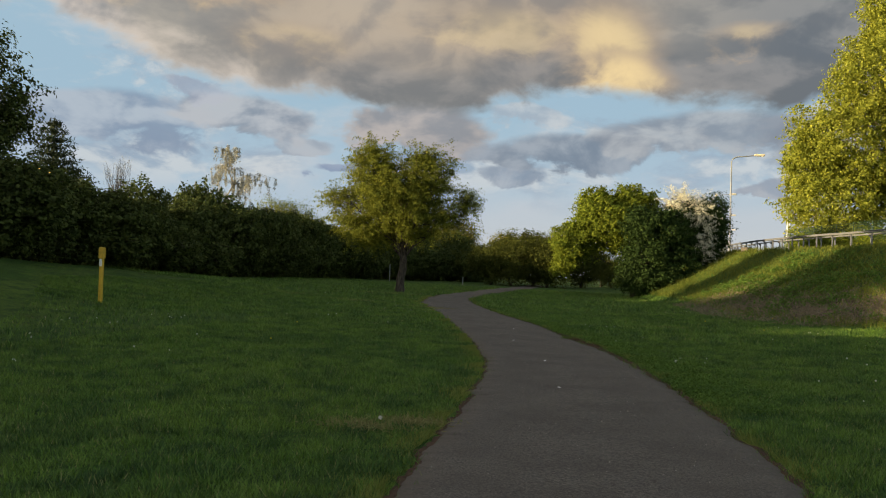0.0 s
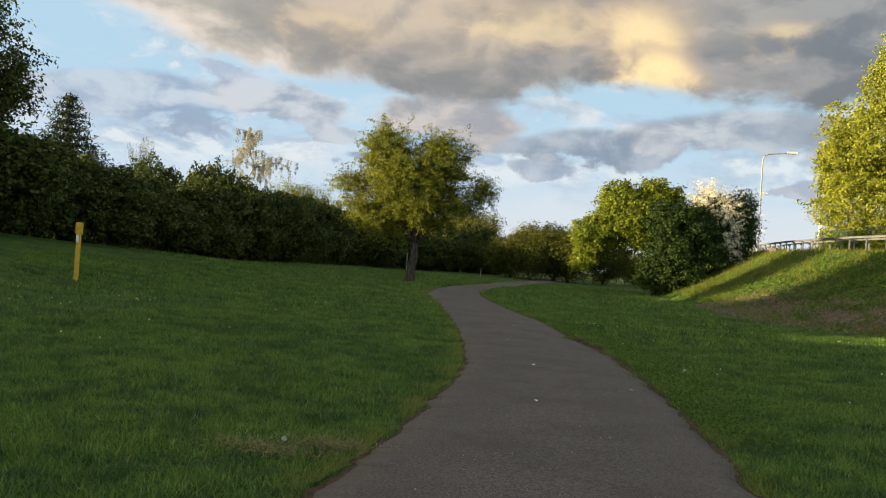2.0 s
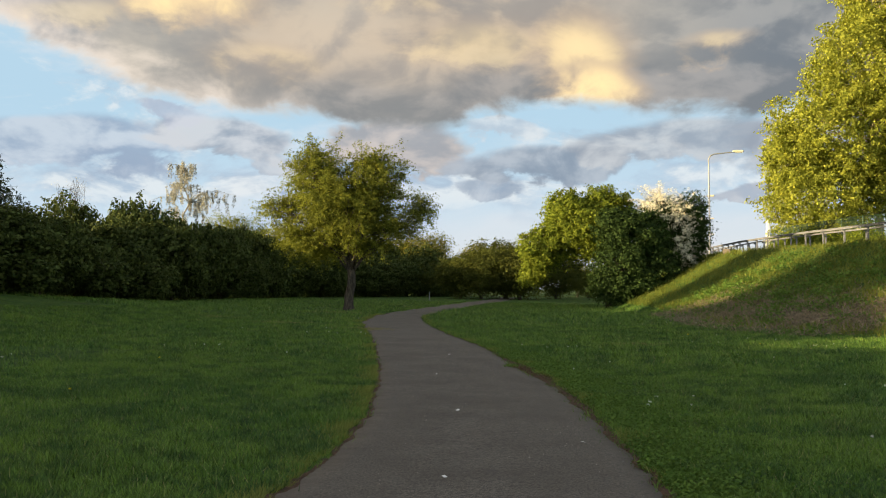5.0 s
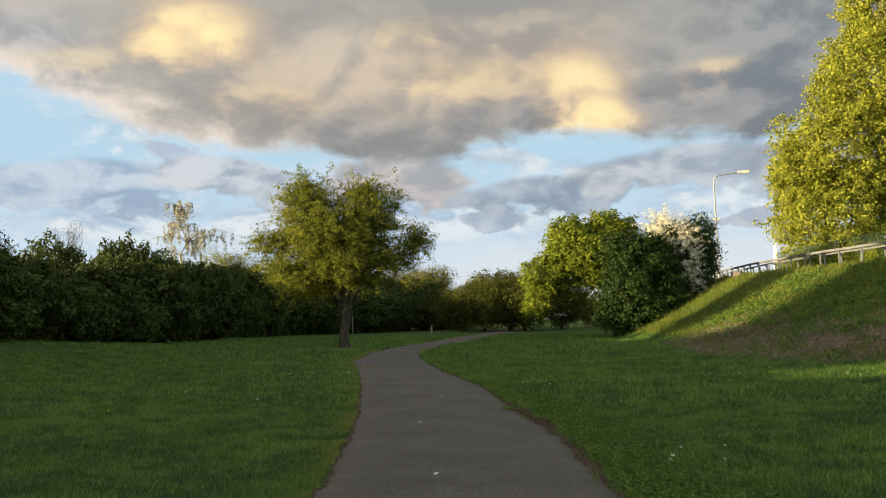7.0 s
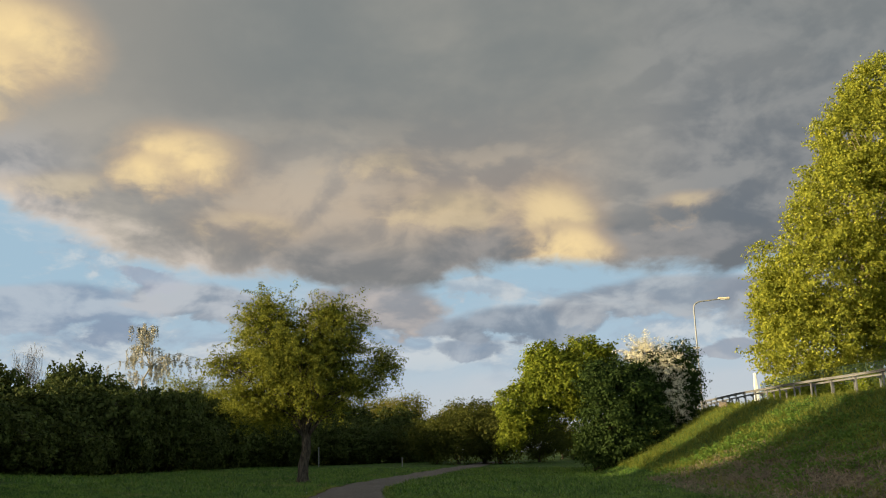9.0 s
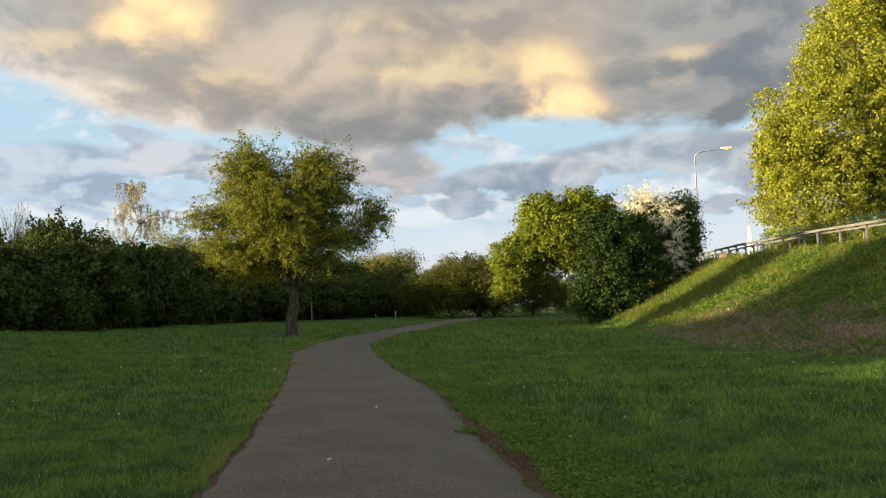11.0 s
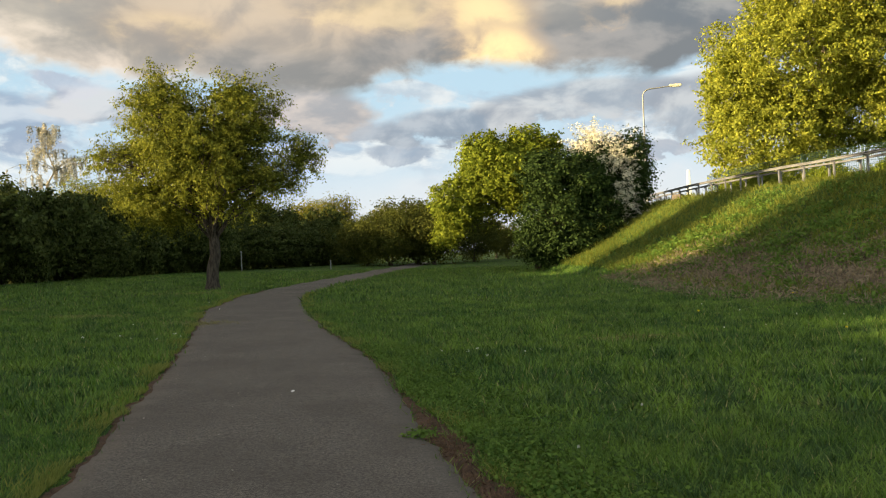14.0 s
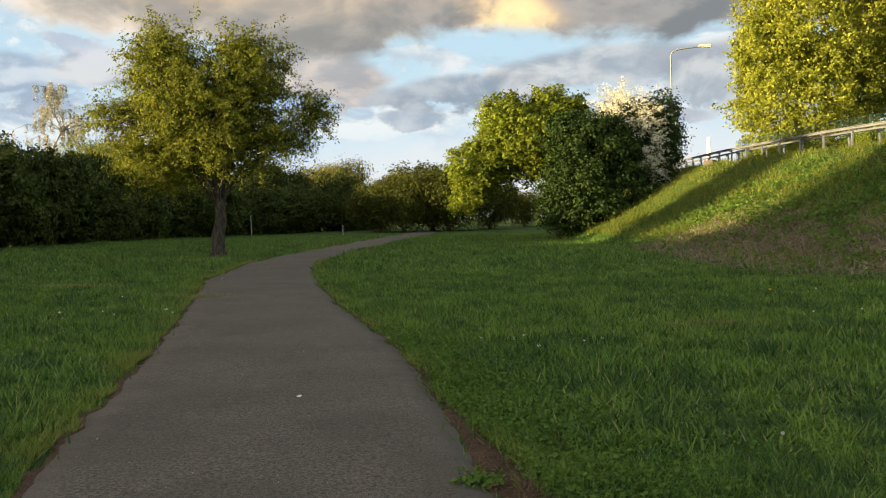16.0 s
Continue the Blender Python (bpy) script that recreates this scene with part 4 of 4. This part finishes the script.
# ---- low hedge behind the guard rail ----
ROAD_SHRUB = tree("roadside_shrub", foot(13.0, 74), "low green roadside shrub behind the guard rail", "shrub",
                  ((0, 0, 0.9, 1.3, 1.0, 0.9), (0.7, 0, 1.2, 0.9, 0.8, 0.7), (-0.7, 0, 1.1, 0.9, 0.8, 0.7)), M_MAPLE, 120, 300, 18, (0.14, 0.14, 0.12), 0.13,
                  (0.06, 0.6), (0, 0), 12, 0.4, 0.3, "roadside shrubs", stems=3, main=0, spray=0.3)
for i in range(13):
    y = 72.0 - i * 1.9
    x = 13.4 + (72 - y) * 0.26 + 0.012 * (72 - y) ** 2
    copy_thing(ROAD_SHRUB, pose(*foot(x, y, 0.05), 0, 0, 67 * i) @ Matrix.Diagonal((1.0, 1.0, 0.85 + 0.2 * math.sin(i * 2.1), 1)))


# ---- marker posts ----
def marker_post(at):
    ob = thing("marker_post", at, "yellow plastic pipeline marker post with a pale plate, on the lawn", "marker post")
    bm = bmesh.new()
    box(bm, 0, 0, 0.56, 0.105, 0.105, 1.45, bevel=0.018)
    part("shaft", bm, M_YPOST, ob)
    bm = bmesh.new()
    box(bm, 0, 0, 1.45, 0.155, 0.155, 0.34, bevel=0.02)
    part("cap", bm, M_YPOST, ob, "wider yellow head")
    bm = bmesh.new()
    box(bm, 0, -0.058, 1.16, 0.085, 0.012, 0.22, bevel=0.003)
    part("plate", bm, M_WHITE, ob, "pale label plate")


marker_post((-15.35, 21.6, 0.40))


def thin_post(name, at, tall, mat, label):
    ob = thing(name, at, label, "post")
    t = Tubes(7)
    t.rod([(0, 0, -0.1), (0, 0, tall * 0.9), (0, 0, tall)], [0.045, 0.045, 0.04])
    hung("shaft", t.mesh("shaft", mat), ob)
    bm = bmesh.new()
    box(bm, 0, 0, tall, 0.11, 0.11, 0.10, bevel=0.015)
    part("cap", bm, mat, ob)


thin_post("grey_post", foot(-24.6, 84.5), 1.6, M_LAMP, "thin pale grey post in front of the hedge")
thin_post("short_post", foot(-16.6, 82.5), 0.7, M_LAMP, "short pale post on the lawn")


# ---- small things behind the rail and the hedge ----
def white_pylon(at):
    ob = thing("white_pylon", at, "tall white tapered sign pylon beyond the road", "pylon")
    bm = bmesh.new()
    bmesh.ops.create_cone(bm, cap_ends=True, segments=4, radius1=0.8, radius2=0.28, depth=9.4, matrix=Matrix.Translation((0, 0, 4.7)) @ Matrix.Rotation(0.785, 4, "Z"))
    bmesh.ops.bevel(bm, geom=bm.edges[:], offset=0.06, segments=2, affect="EDGES")
    part("shaft", bm, M_WHITE, ob)
    bm = bmesh.new()
    box(bm, 0, 0, 0.1, 1.6, 1.6, 0.4, bevel=0.04)
    part("plinth", bm, M_STONE, ob)


def concrete_block(at, turn):
    ob = thing("concrete_block", at, "weathered brown concrete block at the top of the slope", "block", turn=turn)
    bm = bmesh.new()
    box(bm, 0, 0, 0.06, 1.1, 0.5, 0.36, bevel=0.05)
    for v in bm.verts:
        v.co += Vector(noise.noise_vector(v.co * 3.0)) * 0.05
    part("body", bm, M_STONE, ob)


def play_frame(at):
    ob = thing("play_frame", at, "yellow posts and green board of a play frame behind the hedge", "play frame")
    for x, h in ((0, 5.7), (0.7, 5.5)):
        t = Tubes(8)
        t.rod([(x, 0, -0.2), (x, 0, h - 0.1), (x, 0, h)], [0.11, 0.11, 0.08])
        hung("post", t.mesh("post", M_YPOST), ob)
    bm = bmesh.new()
    box(bm, 1.2, 0.1, 4.9, 3.0, 0.08, 0.35, bevel=0.02)
    part("board", bm, M_FENCE, ob, "green board")


concrete_block((7.35, 61.3, float(height(7.35, 61.3))), 70)
white_pylon((24.6, 158, float(height(24.6, 158)) - 0.1))
play_frame(foot(-33.6, 42.5))

# ---- grass ----
TUFTS = np.random.default_rng(17).random((3, 256, 256))


def tuft(x, y, layer, step):
    """Smooth random values between 0 and 1 over the lawn, at the given spacing."""
    u, v = x / step + 500.3, y / step + 500.7
    i, j = np.floor(u).astype(int), np.floor(v).astype(int)
    f, g = u - i, v - j
    f, g = f * f * (3 - 2 * f), g * g * (3 - 2 * g)
    t = TUFTS[layer]
    return ((t[i % 256, j % 256] * (1 - f) + t[(i + 1) % 256, j % 256] * f) * (1 - g)
            + (t[i % 256, (j + 1) % 256] * (1 - f) + t[(i + 1) % 256, (j + 1) % 256] * f) * g)


def blades(name, seed, count, xr, yr, tall, wide, label, slope=False, clump=0.0):
    rng = np.random.default_rng(seed)
    x, y = rng.uniform(*xr, count), rng.uniform(*yr, count)
    if clump:
        x, y = x + rng.normal(size=count) * clump, y + rng.normal(size=count) * clump
    l, r = path_edges(y)
    fray = rng.exponential(0.05, count)
    keep = (x < l - 0.12 + fray * 0.8) | (x > r + 0.03 - fray * 0.6)
    s = (x - along(FOOT, y)) / (along(CREST, y) - along(FOOT, y))
    worn = np.exp(-((s - 0.28) / 0.22) ** 2) * np.clip((50 - y) / 6, 0, 1) * np.clip((y - 28) / 6, 0, 1)
    keep &= rng.random(count) > worn * 0.97
    soil_right = (x > r) & (x < r + soil_width(y) - fray)
    keep &= ~soil_right
    keep &= np.abs(x - 0.1 + y * 0.06) < 3.4 + 0.6 * y
    keep &= (s > 0.12) & (s < 1.05) if slope else (s < 0.6)
    x, y = x[keep], y[keep]
    n = len(x)
    patch = 0.30 + 0.75 * tuft(x, y, 0, 0.22) ** 1.5 + 0.55 * tuft(x, y, 1, 0.75) ** 1.5 + 0.35 * tuft(x, y, 2, 2.6)
    h = tall * patch * rng.uniform(0.6, 1.3, n)
    a = rng.uniform(0, 6.283, n)
    w = wide * rng.uniform(0.6, 1.3, n)
    z = height(x, y) - 0.012
    foot_p = np.stack([x, y, z], -1)
    side = np.stack([np.cos(a), np.sin(a), 0 * a], -1) * w[:, None] / 2
    lean_a = a + 1.57 + rng.normal(size=n) * 0.5
    lean = np.stack([np.cos(lean_a), np.sin(lean_a), 0 * a], -1) * (h * rng.uniform(0.3, 1.3, n))[:, None]
    tip = foot_p + lean + np.stack([0 * h, 0 * h, h], -1)
    co = np.stack([foot_p - side, foot_p + side, tip], 1).reshape(-1, 3)
    me = mesh_of(name, co, np.arange(n * 3).reshape(-1, 3), 3, M_ROUGH if slope else M_BLADE)
    tuft_tone = np.clip(0.5 * tuft(x + 40, y, 1, 0.16) + 0.5 * tuft(x, y + 40, 2, 0.5), 0, 1)
    me.attributes.new("tuft_tone", "FLOAT", "POINT").data.foreach_set("value", np.repeat(tuft_tone, 3).astype(np.float32))
    tagged(new(name, me), label, "grass", kind="stuff")


blades("lawn_grass", 201, 800000, (-9.5, 8.5), (1.5, 21), 0.068, 0.0105, "short green lawn grass beside the path")
blades("lawn_grass", 202, 300000, (-20, 9), (21, 38), 0.095, 0.022, "short green lawn grass beside the path")
blades("lawn_grass", 203, 110000, (-28, 5), (38, 75), 0.13, 0.035, "short green lawn grass beside the path")
blades("slope_grass", 204, 90000, (1, 16), (28, 76), 0.24, 0.035, "longer rough grass on the embankment", True)
blades("lawn_grass", 205, 30000, (-22, -8), (4, 24), 0.115, 0.018, "short green lawn grass beside the path")


def edge_grass():
    """Longer uneven tufts where the mower does not reach, beside the asphalt."""
    rng = np.random.default_rng(206)
    n = 60000
    y = rng.uniform(1.5, 44, n)
    l, r = path_edges(y)
    left = rng.random(n) < 0.55
    off = rng.exponential(0.10, n)
    gap = soil_width(y) + 0.03 * np.sin(y * 2.3) ** 2
    x = np.where(left, l - 0.06 - 0.06 * np.sin(y * 1.9) ** 2 - off, r + gap + off)
    h = rng.uniform(0.03, 0.11, n) * (0.7 + 0.5 * np.sin(y * 2.9) * np.sin(y * 0.8 + 1))
    a = rng.uniform(0, 6.283, n)
    w = rng.uniform(0.006, 0.012, n) * (0.7 + y / 30)
    p = np.stack([x, y, height(x, y) - 0.01], -1)
    side = np.stack([np.cos(a), np.sin(a), 0 * a], -1) * w[:, None] / 2
    b = rng.uniform(0, 6.283, n)
    lean = np.stack([np.cos(b), np.sin(b), 0 * b], -1) * (h * rng.uniform(0.2, 1.0, n))[:, None]
    lean[:, 0] += np.where(left, 0.4, -0.4) * h
    co = np.stack([p - side, p + side, p + lean + np.stack([0 * h, 0 * h, h], -1)], 1).reshape(-1, 3)
    tagged(new("edge_grass", mesh_of("edge_grass", co, np.arange(n * 3).reshape(-1, 3), 3, M_DRY)), "uneven yellowish grass along the asphalt edge", "grass", kind="stuff")


def dead_grass():
    """Small straw-coloured places where the lawn has died back."""
    rng = np.random.default_rng(88)
    c = []
    for x, y, r in ((-2.15, 6.35, 0.28), (-1.75, 6.75, 0.18), (-14.9, 36.5, 0.7), (-11.3, 34.0, 0.6), (-7.6, 31.4, 0.5), (-12.6, 44.2, 1.0), (1.2, 27.0, 0.35)):
        n = int(700 * (0.4 + r))
        c.append(np.stack([x + rng.normal(size=n) * r, y + rng.normal(size=n) * r * 0.5, 0 * np.ones(n)], -1))
    c = np.concatenate(c)
    c[:, 2] = height(c[:, 0], c[:, 1]) + 0.035
    me = leaf_mesh("dead_grass", rng, c, 2, (0.03, 0.03, 0.010), 0.06, M_DEAD, 0.0, 0.14)
    tagged(new("dead_grass", me), "small patches of straw-coloured dead grass in the lawn", "grass", kind="stuff")


M_DEAD = leaf_material("dead_grass_blade", (0.16, 0.15, 0.055), (0.34, 0.31, 0.14), 0.2)
dead_grass()


def slope_weeds():
    """Leafy clumps on the worn part of the embankment."""
    rng = np.random.default_rng(78)
    y = rng.uniform(30, 52, 330)
    s = np.clip(rng.normal(0.55, 0.22, 330), 0.08, 0.95)
    x = along(FOOT, y) + s * (along(CREST, y) - along(FOOT, y))
    c = np.stack([x, y, height(x, y) + 0.08], -1)
    c = np.repeat(c, 4, 0) + rng.normal(size=(1320, 3)) * (0.24, 0.24, 0.03)
    tagged(new("slope_weeds", leaf_mesh("slope_weeds", rng, c, 14, (0.15, 0.15, 0.07), 0.13, M_WEED, -0.2, 0.5, np.tile((0.0, 0.0, 1.0), (len(c), 1)), 0.0, 0.7)), "leafy weeds on the worn embankment", "weeds", kind="stuff")


def slope_chips():
    """Dry stalks and clods on the bare part of the embankment."""
    rng = np.random.default_rng(79)
    n = 11000
    y = rng.uniform(31, 49, n)
    s = np.clip(rng.normal(0.28, 0.14, n), 0.04, 0.7)
    x = along(FOOT, y) + s * (along(CREST, y) - along(FOOT, y))
    c = np.stack([x, y, height(x, y) + 0.03], -1)
    tagged(new("slope_litter", leaf_mesh("slope_litter", rng, c, 2, (0.15, 0.15, 0.03), 0.19, M_STRAW, 0.0, 0.13)), "dry stalks and clods on the bare slope", "litter", kind="stuff")


M_STRAW = leaf_material("dry_stalk", (0.050, 0.040, 0.028), (0.32, 0.262, 0.185), 0.1)
slope_chips()
M_DRY = leaf_material("edge_grass_blade", (0.085, 0.140, 0.024), (0.290, 0.300, 0.085), 0.3)
edge_grass()
slope_weeds()


def weeds():
    rng = np.random.default_rng(77)
    n = 6000
    y = rng.uniform(9, 27, n)
    _, r = path_edges(y)
    gap = soil_width(y) + 0.03
    x = r + gap + rng.exponential(0.35, n)
    c = np.stack([x, y, height(x, y) + 0.03], -1)
    patch = np.stack([-1.30 + rng.normal(size=24) * 0.06, 20.42 + rng.normal(size=24) * 0.05, 0 * np.ones(24) + 0.04], -1)
    c = np.concatenate([c, patch])
    me = leaf_mesh("low_weeds", rng, c, 9, (0.045, 0.045, 0.018), 0.036, M_WEED, 0.0, 0.75, np.tile((0.0, 0.0, 1.0), (len(c), 1)), 0.0, 0.6)
    tagged(new("low_weeds", me), "low leafy weeds along the path's edge", "weeds", kind="stuff")


weeds()


# ---- flowers and litter ----
def dandelion(yellow):
    name = "dandelion" if yellow else "dandelion_clock"
    ob = thing(name, (0, 0, 0), "yellow dandelion flower on the lawn" if yellow else "white dandelion seed head on a thin stem", "flower", "dandelions on the lawn")
    t = Tubes(5)
    t.rod([(0, 0, -0.02), (0.01, 0, 0.08), (0.015, 0.005, 0.15)], [0.0035, 0.003, 0.0025])
    hung("stem", t.mesh("stem", M_WEED), ob)
    rng = np.random.default_rng(5)
    d = rng.normal(size=(150, 3))
    d /= np.linalg.norm(d, axis=1, keepdims=True)
    if yellow:
        d[:, 2] = np.abs(d[:, 2]) * 0.35
    p = d * rng.uniform(0.4, 1.0, (150, 1)) * 0.022 + (0.015, 0.005, 0.16)
    hung("flower_head", leaf_mesh("flower_head", rng, p, 2, 0.004, 0.016, M_DANDELION if yellow else M_CLOCK, 0, 0.8), ob)
    return ob


M_CLOCK = leaf_material("seed_fluff", (0.55, 0.55, 0.50), (0.80, 0.80, 0.75), 0.3)
M_DANDELION = leaf_material("dandelion_petal", (0.65, 0.48, 0.02), (0.80, 0.62, 0.04), 0.2)


def put_flowers():
    rng = random.Random(31)
    spots = [(-1.99, 6.41), (3.31, 10.45), (3.18, 12.67), (3.23, 33.19), (0.53, 21.28), (-0.11, 19.72), (4.6, 17.5), (3.9, 23.0)]
    for _ in range(34):
        y = rng.uniform(6, 40)
        x = rng.choice((rng.uniform(-16, -3 - y * 0.15), rng.uniform(2.4, 7)))
        spots.append((x, y))
    first = dandelion(False)
    for i, (x, y) in enumerate(spots):
        m = pose(x, y, float(height(x, y)), rng.uniform(-8, 8), rng.uniform(-8, 8), rng.uniform(0, 360)) @ Matrix.Scale(rng.uniform(0.5, 0.8), 4)
        if i:
            copy_thing(first, m)
        else:
            first.matrix_world = m
    gold = dandelion(True)
    for i, (x, y) in enumerate(((2.66, 30.44), (4.2, 27.0), (-6.5, 14.0), (5.4, 34.0), (-8.0, 19.0))):
        m = pose(x, y, float(height(x, y)), 0, 0, 70 * i) @ Matrix.Scale(0.75, 4)
        if i:
            copy_thing(gold, m)
        else:
            gold.matrix_world = m
    # patches of daisies
    nrng = np.random.default_rng(8)
    c = []
    for _ in range(12):
        x, y = nrng.uniform(-14, 7), nrng.uniform(6, 34)
        l, r = path_edges(y)
        if x < l - 0.5 or x > r + 0.8:
            c.append(np.stack([x + nrng.normal(size=6) * 0.5, y + nrng.normal(size=6) * 0.4, 0 * np.ones(6)], -1))
    c = np.concatenate(c)
    c[:, 2] = height(c[:, 0], c[:, 1]) + 0.075
    tagged(new("daisies", leaf_mesh("daisies", nrng, c, 7, (0.008, 0.008, 0.004), 0.02, M_CLOCK, 0, 0.8)), "scattered small white daisies in the lawn", "flowers", kind="stuff")


def put_litter():
    rng = np.random.default_rng(12)
    for x, y, s, turn in ((-2.40, 18.38, 0.65, 20), (-1.2, 14.0, 0.6, 70), (-0.6, 10.2, 0.5, 140), (0.4, 12.0, 0.5, 200), (-3.0, 22.6, 0.5, 80)):
        ob = thing("paper_scrap", (x, y, float(height(x, y)) + 0.032), "small white paper scrap on the asphalt", "litter", turn=turn)
        bm = bmesh.new()
        bmesh.ops.create_grid(bm, x_segments=4, y_segments=3, size=0.035 * s)
        for v in bm.verts:
            v.co.z = 0.012 * s * math.sin(v.co.x * 60) * math.cos(v.co.y * 45) + 0.012
        bmesh.ops.solidify(bm, geom=bm.faces[:], thickness=0.001)
        part("sheet", bm, M_WHITE, ob)
    n = 900
    y = rng.uniform(2, 40, n)
    l, r = path_edges(y)
    f = np.where(rng.random(n) < 0.6, rng.beta(0.7, 0.7, n), rng.random(n)) * 0.94 + 0.03
    x = l + (r - l) * f
    c = np.stack([x, y, height(x, y) + 0.014 + 0.02 * (1 - (2 * f - 1) ** 2)], -1)
    tagged(new("grit", leaf_mesh("grit", rng, c, 1, 0.001, 0.017, M_GRIT, 0, 0.7)), "pale grit scattered over the asphalt", "grit", kind="stuff")


M_GRIT = plain_material("pale_grit", (0.36, 0.33, 0.29), 0.9, 0.0, 40.0, 0.3, 0.3)
def dry_litter():
    """Dead stalks and bark crumbs on the bare soil beside the path."""
    rng = np.random.default_rng(61)
    n = 1500
    y = np.concatenate([rng.normal(20.2, 0.45, n // 3), rng.normal(18.6, 0.45, n // 4), rng.uniform(8, 30, n - n // 3 - n // 4)])
    _, r = path_edges(y)
    x = r + soil_width(y) * rng.beta(1.2, 1.2, len(y))
    c = np.stack([x, y, height(x, y) + 0.016], -1)
    me = leaf_mesh("dry_litter", rng, c, 2, (0.03, 0.03, 0.003), 0.05, M_CRUMB, 0.0, 0.14)
    tagged(new("dry_litter", me), "dry stalks and bark crumbs on the soil edge", "litter", kind="stuff")


M_CRUMB = leaf_material("bark_crumb", (0.040, 0.025, 0.016), (0.19, 0.125, 0.080), 0.05)
dry_litter()
put_flowers()
put_litter()
